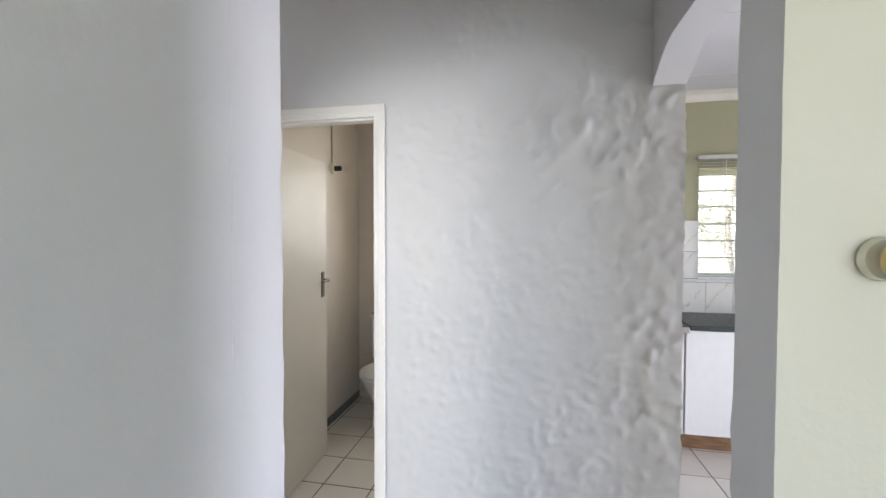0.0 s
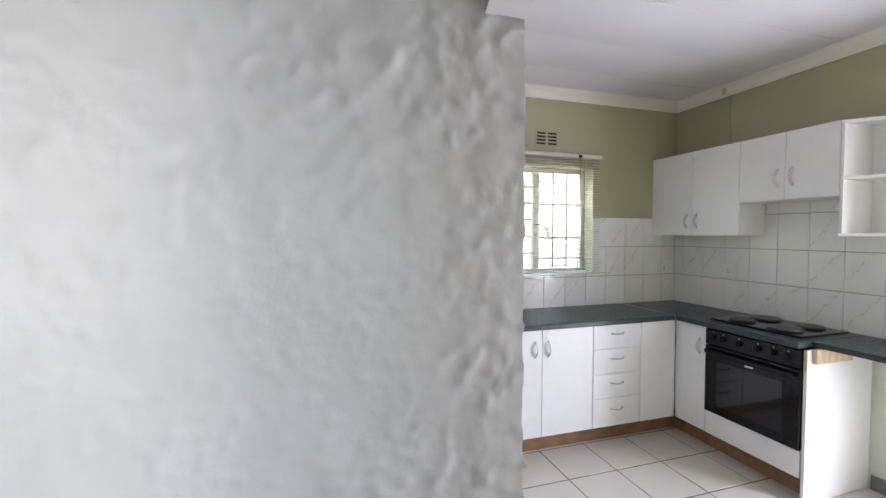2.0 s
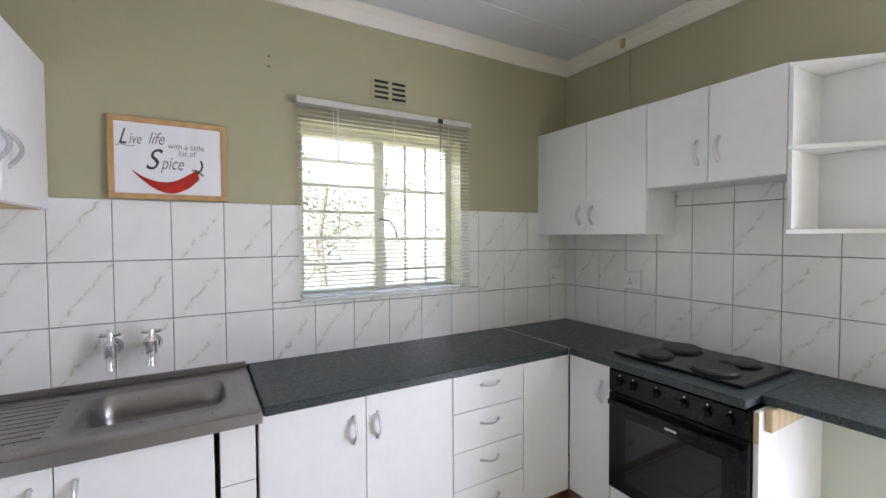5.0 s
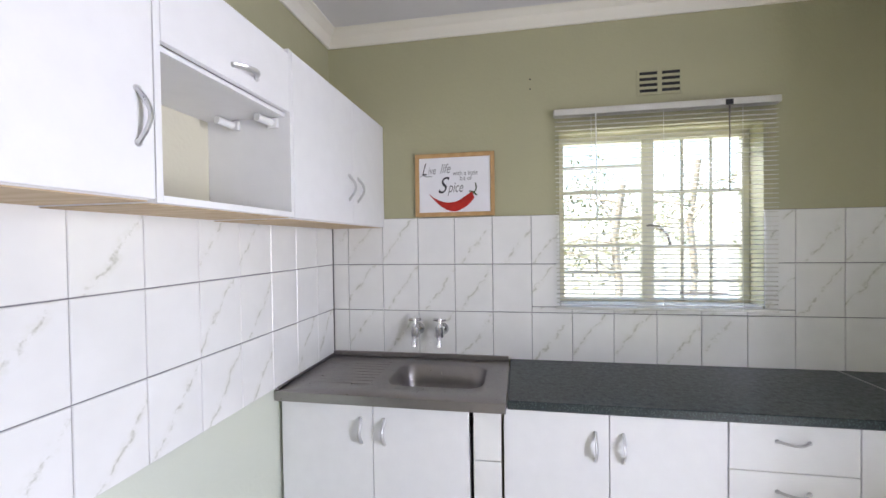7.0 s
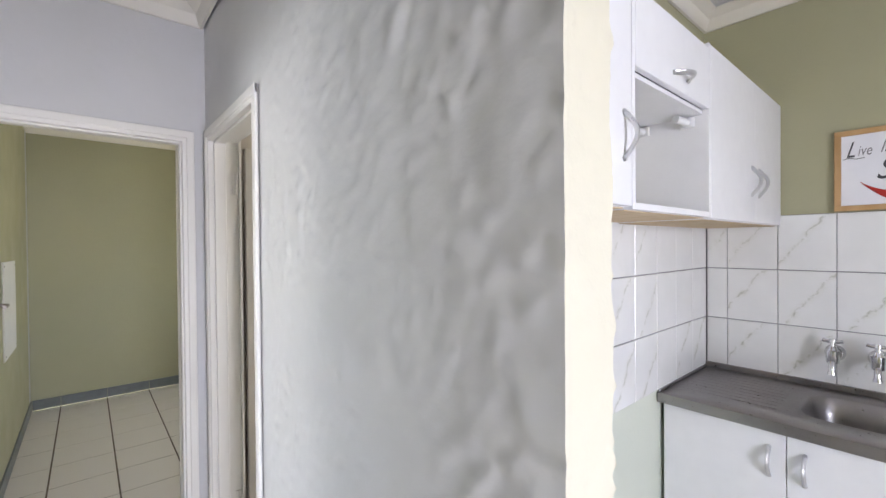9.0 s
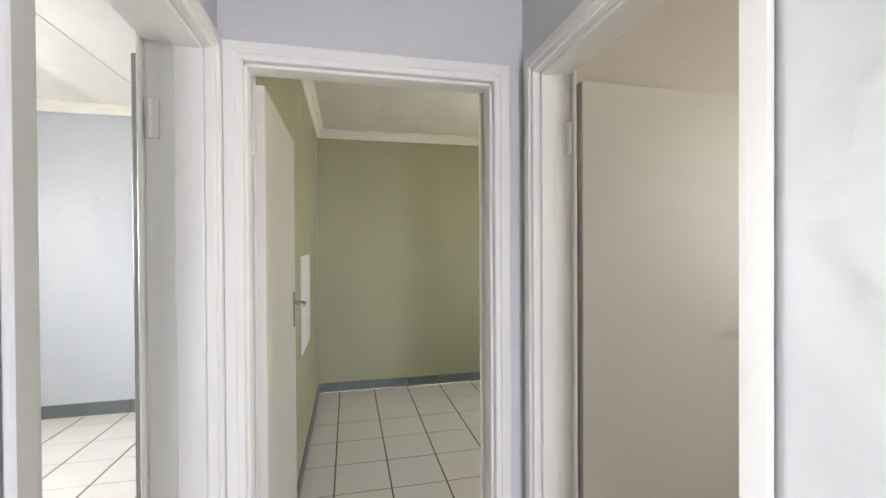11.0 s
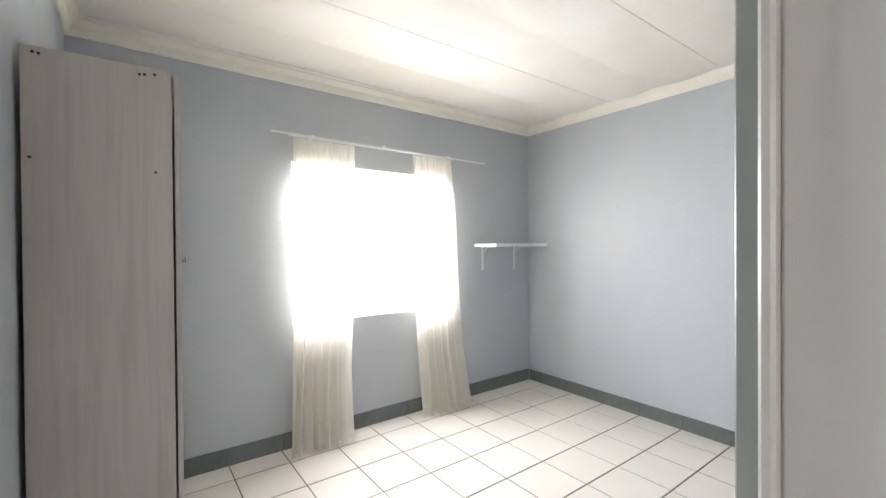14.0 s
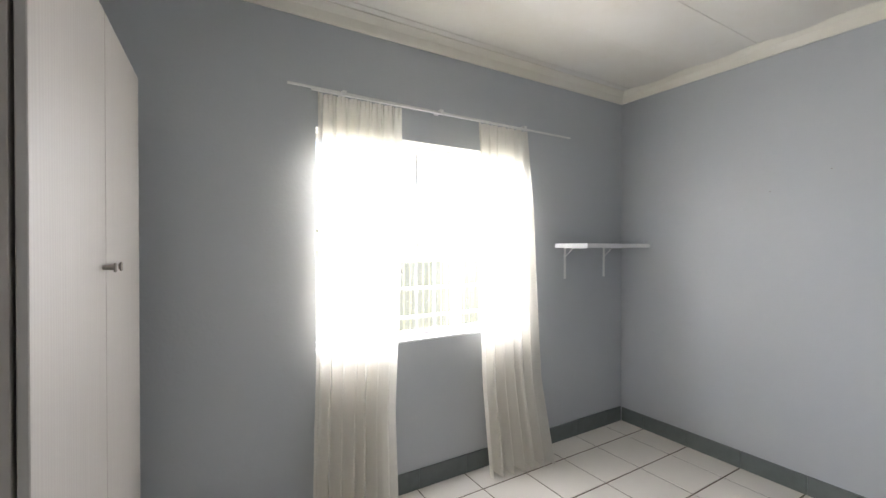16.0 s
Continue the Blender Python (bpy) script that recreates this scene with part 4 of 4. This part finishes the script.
lettering("L", -0.178, 0.222, 0.092, INK, 0.45, 0.62)
lettering("ive", -0.142, 0.226, 0.060, GREYINK, 0.25, 0.62)
lettering("life", -0.078, 0.230, 0.072, GREYINK, 0.40, 0.66)
lettering("with a little", -0.008, 0.216, 0.034, GREYINK, 0, 0.86)
lettering("bit of", 0.030, 0.188, 0.034, GREYINK, 0, 0.86)
lettering("S", -0.092, 0.124, 0.125, INK, 0.42, 0.80)
lettering("pice", -0.034, 0.128, 0.078, GREYINK, 0.35, 0.62)
part("flourish_print", tube(B(), [(-0.185, -0.0105, 0.214), (-0.165, -0.0105, 0.220), (-0.145, -0.0105, 0.213), (-0.120, -0.0105, 0.216)], 0.002, 6, 0.3), INK, sheet)
bm = B()
rings = []
for i in range(25):
    f = i / 24
    c = Vector((-0.132 + 0.232 * f, -0.0108, 0.116 - 0.066 * math.sin(math.pi * min(1, f * 0.95)) ** 0.9 + 0.020 * max(0, f - 0.6)))
    r = 0.0015 + 0.0245 * math.sin(math.pi / 2 * min(1, f * 1.45)) ** 1.3 * (1 - 0.25 * max(0, f - 0.85) / 0.15)
    tilt = 0.5 * (f - 0.45)
    rings.append([bm.verts.new(c + Vector((-math.sin(tilt) * r * math.cos(a), -0.0025 * math.sin(a), math.cos(tilt) * r * math.cos(a)))) for a in (0, 0.8, math.pi / 2, 2.34, math.pi)])
for a, b in zip(rings, rings[1:]):
    for k in range(4):
        bm.faces.new((a[k], a[k + 1], b[k + 1], b[k]))
part("chilli_print", bm, RED, sheet, "red chilli shape", True)
bm = tube(B(), [(0.098, -0.0115, 0.118), (0.112, -0.0115, 0.132), (0.117, -0.0115, 0.150), (0.112, -0.0115, 0.172)], 0.005, 6, 0.3)
tube(bm, [(0.078, -0.0118, 0.130), (0.098, -0.0122, 0.128), (0.120, -0.0118, 0.108)], 0.005, 6, 0.3)
part("stem_print", bm, STEM, sheet, "green chilli stalk")

# dark discs paint the shade inside the screw holes
for x, z in ((1.46, 2.36), (1.46, 2.31)):
    s = thing("wall_plug_hole", "small dark old screw hole in the khaki wall", "screw hole", "old screw holes", "", pose(x, 3.56, z))
    part("hole", cyl(B(), pose(0, -0.0002, 0, 90), 0.004, 0.004, 0.001, 8), DARK, s)

cable = thing("cable_trunking", "painted-over cable running down from the cornice", "cable", "", "", pose(3.418, 3.05, 0))
part("cable", tube(B(), [(0, 0, 2.62), (-0.002, 0.004, 2.45), (-0.001, -0.003, 2.30), (0, 0, 2.19)], 0.006, 8), KHAKI, cable)
part("box", box(B(), -0.082, -0.062, -0.012, 0.012, 2.615, 2.665, 0.003), CHIP, cable, "small dark junction piece")

# ---- bedroom ----
ward = thing("wardrobe", "tall whitewashed wood-grain wardrobe with two doors", "wardrobe", "", "", pose(-0.885, -1.247, 0, 0, 0, -93.3))
part("side_panel", box(B(), 0.0, 0.016, 0.024, 0.430, 0.0, 2.160, 0.001), VENEER, ward, "grey whitewashed wood-grain side panel")
part("carcass", box(B(), 0.0165, 1.050, 0.026, 0.37, 0.06, 2.14), VENEERF, ward)
part("top_board", box(B(), 0.0165, 1.050, 0.020, 0.37, 2.1405, 2.156, 0.001), VENEERF, ward)
part("plinth_board", box(B(), 0.0165, 1.050, 0.045, 0.060, 0.0, 0.0595), VENEERF, ward)
for i in (0, 1):
    x0 = 0.001 + i * 0.525
    dd = part("door", box(B(), x0, x0 + 0.522, 0.0, 0.017, 0.05, 2.152, 0.002), VENEERF, ward, "pale wood-grain cupboard door")
    hx = 0.488 if i == 0 else 0.562
    bm = box(B(), hx - 0.013, hx + 0.013, -0.032, -0.025, 1.432, 1.458, 0.003)
    cyl(bm, pose(hx, 0.0, 1.445, 90), 0.006, 0.008, 0.026, 10)
    part("knob", bm, NICKEL, dd, "square worn metal knob", True)
for y, z in ((0.075, 2.135), (0.105, 2.13), (0.120, 2.128), (0.40, 2.14), (0.385, 2.138), (0.075, 1.78), (0.41, 1.80), (0.06, 0.42), (0.09, 0.30)):
    part("screw", cyl(B(), pose(-0.0002, y, z, 0, -90, 0), 0.005, 0.005, 0.001, 8), DARK, ward)


def curtain(label, top, bottom, folds, seed):
    """A sheer gathered curtain hung from the track, spreading a little and trailing on the floor."""
    c = thing("sheer_curtain", label, "curtain", "bedroom curtains")
    rnd = random.Random(seed)
    ph = [rnd.uniform(0, 6.28) for _ in range(5)]
    bm, rows, nu, nv = B(), [], 130, 70
    for j in range(nv + 1):
        v = j / nv
        z = 2.305 - 2.295 * v
        row = []
        for i in range(nu + 1):
            u = i / nu
            x = (top[0] + (top[1] - top[0]) * u) * (1 - v) + (bottom[0] + (bottom[1] - bottom[0]) * u) * v
            x += 0.02 * v * math.sin(3 * v + ph[4] + u)
            gather = 0.010 + 0.034 * min(1, v * 4)
            y = -2.505 + gather * math.sin(folds * math.tau * u + ph[0] + 0.8 * math.sin(2.2 * v + ph[1])) + 0.16 * gather * math.sin(2.7 * folds * math.tau * u + ph[2] + v)
            if v < 0.04:
                y += 0.006 * math.sin(folds * 3 * math.tau * u)
            y += 0.09 * max(0, v - 0.75) * 4 * (0.4 + 0.6 * u) + 0.03 * v
            row.append(bm.verts.new((x, y, max(0.006, z + 0.012 * v * math.sin(folds * 6.28 * u + ph[3])))))
        rows.append(row)
    for a, b in zip(rows, rows[1:]):
        for k in range(nu):
            bm.faces.new((a[k], a[k + 1], b[k + 1], b[k]))
    part("cloth", bm, SHEER, c, "", True)
    bm = B()
    for i in range(9):
        x = top[0] + (top[1] - top[0]) * (i + 0.5) / 9
        tube(bm, [(x, -2.505, 2.295), (x, -2.505, 2.311)], 0.0025, 6)
    part("hooks", bm, PLAST, c)


curtain("sheer off-white curtain gathered beside the wardrobe", (-1.685, -2.165), (-1.64, -2.10), 7, 3)
curtain("sheer off-white curtain gathered near the corner shelf", (-2.715, -3.135), (-2.76, -3.235), 6, 8)
rail = thing("curtain_rail", "thin white double curtain rail above the window", "curtain rail")
part("rod", tube(B(), [(-1.54, -2.52, 2.334), (-3.59, -2.52, 2.322)], 0.007, 10), PLAST, rail, "", True)
part("track", box(B(), -3.17, -1.655, -2.513, -2.497, 2.312, 2.322, 0.002), PLAST, rail)
for x in (-1.83, -2.44, -3.12):
    part("bracket", box(B(), x - 0.012, x + 0.012, -2.5795, -2.495, 2.3225, 2.341, 0.002), PLAST, rail)

shelf = thing("corner_shelf", "white corner shelf on two thin brackets", "shelf")
bm = B()
lo = [bm.verts.new((x, y, 1.490)) for x, y in ((-4.293, -2.578), (-3.495, -2.578), (-3.495, -2.42), (-3.545, -2.315), (-4.293, -2.315))]
hi = [bm.verts.new((v.co.x, v.co.y, 1.522)) for v in lo]
bm.faces.new(lo), bm.faces.new(hi)
for k in range(5):
    bm.faces.new((lo[k], lo[(k + 1) % 5], hi[(k + 1) % 5], hi[k]))
part("board", bm, MELA, shelf)
for x in (-3.60, -4.06):
    bm = box(B(), x - 0.010, x + 0.010, -2.579, -2.574, 1.25, 1.489)
    box(bm, x - 0.010, x + 0.010, -2.574, -2.37, 1.485, 1.489)
    tube(bm, [(x, -2.573, 1.42), (x, -2.53, 1.455), (x, -2.50, 1.486)], 0.003, 6)
    part("bracket", bm, WINWHITE, shelf)
for x, y, z in ((-4.294, -1.2, 1.95), (-4.294, -1.5, 1.85)):
    s = thing("nail", "small old nail in the blue wall", "nail", "old nails", "", pose(x, y, z, 0, 90, 0))
    part("shaft", cyl(B(), Matrix.Identity(4), 0.003, 0.003, 0.012, 8), NICKEL, s)

# ---- olive room ----
board = thing("wall_board", "thin white board screwed to the olive wall", "board")
part("sheet", box(B(), -3.35, -2.78, 0.701, 0.712, 0.80, 1.45, 0.002), PLAST, board)
for x in (-3.32, -2.81):
    for z in (0.83, 1.42):
        part("screw", cyl(B(), pose(x, 0.712, z, -90), 0.006, 0.006, 0.002, 8), NICKEL, board)
hook = thing("wall_bracket", "small painted metal bracket on the olive wall", "bracket")
part("arm", box(B(), -4.399, -4.28, 2.53, 2.59, 1.665, 1.672, 0.001), OLIVE, hook)
part("plate", box(B(), -4.399, -4.394, 2.55, 2.57, 1.56, 1.664), OLIVE, hook)

# ---- bathroom ----
wc = thing("toilet", "white ceramic toilet with a closed lid", "toilet", "", "", pose(-0.92, 3.555, 0))


def oval(cy, w, l, z, n=28):
    return [(w / 2 * math.cos(k * math.tau / n), cy + l / 2 * math.sin(k * math.tau / n), z) for k in range(n)]


bm = loop_skin(B(), [oval(-0.40, 0.22, 0.40, 0.0), oval(-0.40, 0.20, 0.36, 0.03), oval(-0.40, 0.19, 0.34, 0.16), oval(-0.44, 0.30, 0.44, 0.30), oval(-0.45, 0.36, 0.50, 0.385), oval(-0.45, 0.36, 0.50, 0.395)])
part("bowl", bm, CERAMIC, wc, "", True)
part("seat", loop_skin(B(), [oval(-0.45, 0.37, 0.51, 0.397), oval(-0.45, 0.385, 0.53, 0.405), oval(-0.45, 0.37, 0.51, 0.415)]), PLAST, wc, "", True)
part("lid", loop_skin(B(), [oval(-0.45, 0.37, 0.51, 0.418), oval(-0.45, 0.385, 0.53, 0.428), oval(-0.45, 0.33, 0.47, 0.442)]), PLAST, wc, "", True)
part("cistern", box(B(), -0.22, 0.22, -0.19, -0.005, 0.42, 0.80, 0.02), CERAMIC, wc)
part("cistern_lid", box(B(), -0.23, 0.23, -0.20, -0.003, 0.802, 0.835, 0.008), CERAMIC, wc)
part("cistern_foot", box(B(), -0.10, 0.10, -0.24, -0.006, 0.30, 0.419, 0.01), CERAMIC, wc)

lamp = thing("wall_lamp_holder", "bare bulb in a cream batten holder on the wall", "lamp", "", "", pose(-1.329, 3.0, 2.08))
part("base", cyl(B(), pose(0, 0, 0, 0, 90, 0), 0.045, 0.04, 0.03, 24), CREAM, lamp)
part("socket", cyl(B(), pose(0.03, 0, 0, 0, 90, 0), 0.022, 0.02, 0.05, 16), DARK, lamp, "dark lamp socket")
bm = B()
bmesh.ops.create_uvsphere(bm, u_segments=18, v_segments=12, radius=0.03, matrix=pose(0.135, 0, 0))
cyl(bm, pose(0.08, 0, 0, 0, 90, 0), 0.014, 0.024, 0.035, 14)
part("bulb", bm, GLASS, lamp, "clear unlit bulb", True)
part("conduit", tube(B(), [(0.008, 0, 0.045), (0.008, 0, 0.60)], 0.011, 10), CREAM, lamp, "", True)

# ---- garden ----
def tree(x, y, h, spread, seed, leaves):
    t = thing("garden_tree", "sunlit garden tree with pale loose foliage", "tree", "garden trees", "", pose(x, y, -0.2))
    rnd = random.Random(seed)
    bm = tube(B(), [(0, 0, 0), (0.1, 0.05, h * 0.25), (0.02, 0.1, h * 0.5), (0.15, 0.0, h * 0.8)], 0.07, 8)
    tips = []
    for i in range(13):
        a, z = rnd.uniform(0, 6.28), rnd.uniform(0.3, 0.75) * h
        e = Vector((math.cos(a) * spread * rnd.uniform(0.5, 1), math.sin(a) * spread * rnd.uniform(0.5, 1), z + rnd.uniform(-0.3, 0.9)))
        mid = Vector((e.x * 0.5, e.y * 0.5, (z + e.z) / 2 + 0.15))
        tube(bm, [(0.05, 0.05, z), mid, e], 0.016, 6)
        tips += [mid, e, (mid + e) / 2]
    part("trunk", bm, BARK, t)
    vs, fs = [], []
    for i in range(leaves):
        c = rnd.choice(tips) + Vector([rnd.gauss(0, 0.28) for _ in range(3)])
        a = Vector([rnd.gauss(0, 1) for _ in range(3)]).normalized()
        b = a.orthogonal().normalized()
        l, w = rnd.uniform(0.05, 0.10), rnd.uniform(0.02, 0.035)
        k = len(vs)
        vs += [c - a * l, c + b * w, c + a * l, c - b * w]
        fs.append((k, k + 1, k + 2, k + 3))
    me = bpy.data.meshes.new("crown")
    me.from_pydata(vs, [], fs)
    me.materials.append(LEAF)
    cr = new("crown", me)
    cr.parent = t


tree(3.1, 9.4, 3.4, 1.5, 4, 800)
tree(0.9, 10.6, 3.8, 1.8, 9, 700)
tree(4.9, 10.8, 4.2, 1.8, 12, 700)
tree(-2.0, -7.5, 2.6, 1.2, 15, 1800)
# pale wall added as a reflector, bouncing sunlight towards the kitchen
gw = wall("bounce_wall_north", "x", -8, 12, 12.0, 12.2, (OUTWALL, OUTWALL, OUTWALL), "pale wall added in the garden to bounce sunlight", (), -0.2, 1.7)
fence = thing("garden_fence", "pale slatted timber garden fence", "fence")
slat = mesh_of("slat", box(B(), -0.04, 0.04, -0.01, 0.01, -0.2, 1.25), OUTWALL)
for i in range(60):
    s = new("slat", slat)
    s.parent = fence
    s.matrix_local = pose(-8 + i * 0.11, -6.0, 0)

# ---- tiles ----
tile_cache = {}


def tile_mesh(w, h, depth, material):
    key = (round(w, 3), round(h, 3), depth, material.name)
    if key not in tile_cache:
        bm = B()
        e = 0.0022
        lo = [bm.verts.new(p) for p in ((-w / 2, 0, -h / 2), (w / 2, 0, -h / 2), (w / 2, 0, h / 2), (-w / 2, 0, h / 2))]
        mi = [bm.verts.new((v.co.x, -depth + e, v.co.z)) for v in lo]
        hi = [bm.verts.new((v.co.x * (1 - 2 * e / w), -depth, v.co.z * (1 - 2 * e / h))) for v in lo]
        bm.faces.new(hi)
        for a, b in ((lo, mi), (mi, hi)):
            for k in range(4):
                bm.faces.new((a[k], a[(k + 1) % 4], b[(k + 1) % 4], b[k]))
        tile_cache[key] = mesh_of("tile", bm, material)
    return tile_cache[key]


def lay(parent, m, cols, rows, gap, depth, material, keep=None, jitter=0.0005):
    """Tiles between the joint lines cols and rows of the plane m (x across, z up, -y out of the surface)."""
    rnd = random.Random(len(cols) * 31 + len(rows))
    for a, b in zip(cols, cols[1:]):
        for c, d in zip(rows, rows[1:]):
            for p, q, r, s in keep(a, b, c, d) if keep else [(a, b, c, d)]:
                w, h = q - p - gap * 0.7, s - r - gap
                if w < 0.012 or h < 0.012:
                    continue
                o = new("tile", tile_mesh(w, h, depth, material))
                o.parent = parent
                o.matrix_local = m @ pose((p + q) / 2, rnd.uniform(-jitter, jitter), (r + s) / 2)


def minus(hx0, hx1, hz0, hz1):
    """Cuts a hole out of the tiles that it touches."""
    def keep(a, b, c, d):
        if b <= hx0 or a >= hx1 or d <= hz0 or c >= hz1:
            return [(a, b, c, d)]
        out = []
        if c < hz0:
            out.append((a, b, c, hz0))
        if d > hz1:
            out.append((a, b, hz1, d))
        lo, hi = max(c, hz0), min(d, hz1)
        if a < hx0:
            out.append((a, hx0, lo, hi))
        if b > hx1:
            out.append((hx1, b, lo, hi))
        return out
    return keep


ROWS = [0.912, 1.160, 1.411, 1.662]


def tiled(name, label, m, x0, x1, z0, z1, cols, rows, keep=None, holes=()):
    t = thing(name, label, "wall tiles", "", "structure", m)
    bm = B()
    cuts = sorted({x0, x1, *(v for h in holes for v in h[:2])})
    for p, q in zip(cuts, cuts[1:]):
        spans = [(z0, z1)]
        for h in holes:
            if h[0] < (p + q) / 2 < h[1]:
                spans = [s for lo, hi in spans for s in ((lo, min(hi, h[2])), (max(lo, h[3]), hi)) if s[1] - s[0] > 0.001]
        for lo, hi in spans:
            box(bm, p, q, -0.004, -0.0005, lo, hi)
    part("grout", bm, GROUT, t, "dark grout bed")
    lay(t, pose(0, -0.004, 0), cols, rows, 0.0035, 0.006, TILE, keep)


KW = (1.60, 2.53, 1.19, 2.075)
tiled("tiles_kitchen_window_wall", "white veined wall tiles under and beside the window", pose(0, 3.56, 0), 0.357, 3.408, 0.912, 1.662,
      [0.368] + [0.458 + 0.2 * i for i in range(15)] + [3.408], ROWS, minus(*KW), [KW])
tiled("tiles_kitchen_left_wall", "white veined wall tiles below the wall cabinets", pose(0.355, 0, 0, 0, 0, 90), 1.745, 3.548, 0.912, 1.662,
      [1.745, 1.948] + [2.150 + 0.202 * i for i in range(7)] + [3.548], ROWS)
tiled("tiles_kitchen_right_wall", "white veined wall tiles behind the hob", pose(3.42, 0, 0, 0, 0, -90), -3.558, -1.88, 0.914, 1.745,
      [-3.556] + [-3.462 + 0.1985 * i for i in range(8)] + [-1.88], ROWS + [1.745],
      lambda a, b, c, d: [(a, b, c, d)] if c < 1.6 else [(max(a, -2.757), min(b, -2.168), c, d)] if min(b, -2.168) - max(a, -2.757) > 0.01 else [], [(-3.558, -2.76, 1.662, 1.745), (-2.165, -1.88, 1.662, 1.745)])


def tiled_floor(name, label, x0, x1, y0, y1, ox, oy, pitch, cut=()):
    f = thing(name, label, "floor", "", "structure")
    part("grout_bed", box(B(), x0, x1, y0, y1, -0.12, -0.0025), FGROUT, f, "brown grout")
    xs = [x0] + [ox + pitch * k for k in range(math.ceil((x0 - ox) / pitch + 0.02), math.floor((x1 - ox) / pitch - 0.02) + 1)] + [x1]
    ys = [y0] + [oy + pitch * k for k in range(math.ceil((y0 - oy) / pitch + 0.02), math.floor((y1 - oy) / pitch - 0.02) + 1)] + [y1]
    lay(f, pose(0, 0, -0.006, -90, 0, 0), xs, ys, 0.0095, 0.006, FTILE, None, 0.0004)


tiled_floor("floor_kitchen", "cream ceramic floor tiles with dark joints", 0.82, 3.42, 0.585, 3.56, 2.110, 2.725, 0.355)
tiled_floor("floor_kitchen_side", "cream ceramic floor tiles under the sink", 0.355, 0.82, 1.70, 3.56, 2.110, 2.725, 0.355)
tiled_floor("floor_hall", "cream ceramic floor tiles of the hall", -1.36, 0.82, 0.49, 1.70, 2.110, 2.725, 0.355)
tiled_floor("floor_front_room", "cream ceramic floor tiles of the front room", -0.44, 3.42, -2.60, 0.49, 2.110, 2.725, 0.355)
tiled_floor("floor_bathroom", "cream ceramic bathroom floor tiles with dark joints", -1.33, 0.235, 1.70, 3.56, -0.99, 2.485, 0.31)
tiled_floor("floor_bedroom", "cream ceramic bedroom floor tiles with brown joints", -4.295, -0.44, -2.58, 0.49, -2.31, -2.37, 0.352)
tiled_floor("floor_olive_room", "cream ceramic floor tiles of the olive room", -4.40, -1.36, 0.70, 3.56, -3.945, 1.263, 0.352)


def skirting(name, label, m, length, height=0.10, piece=0.355, first=0.2):
    s = thing(name, label, "skirting", "tile skirtings", "structure", m)
    cols = [0.0] + [first + piece * k for k in range(int((length - first) / piece) + 1)] + [length]
    if cols[-1] - cols[-2] < 0.03:
        cols.pop(-2)
    lay(s, pose(0, -0.0008, 0), cols, [0.0, height], 0.004, 0.010, SKIRT, None, 0.0003)


skirting("skirting_bedroom_window", "grey-green tile skirting below the bedroom window", pose(-4.283, -2.58, 0, 0, 0, 180) @ pose(-3.4, 0, 0), 3.4, 0.125, first=0.02)
skirting("skirting_bedroom_west", "grey-green tile skirting along the blue wall", pose(-4.295, -2.568, 0, 0, 0, 90), 3.05, 0.12)
skirting("skirting_olive_west", "grey-green tile skirting along the olive wall", pose(-4.40, 0.712, 0, 0, 0, 90), 2.77)
skirting("skirting_olive_side", "grey-green tile skirting beside the open door", pose(-1.37, 0.70, 0, 0, 0, 180), 3.018)
skirting("skirting_bathroom", "dark tile skirting along the bathroom wall", pose(-1.33, 1.72, 0, 0, 0, 90), 1.82, 0.07)
skirting("skirting_kitchen", "grey tile skirting below the kitchen counter end", pose(3.42, 2.11, 0, 0, 0, -90), 0.55, 0.09)
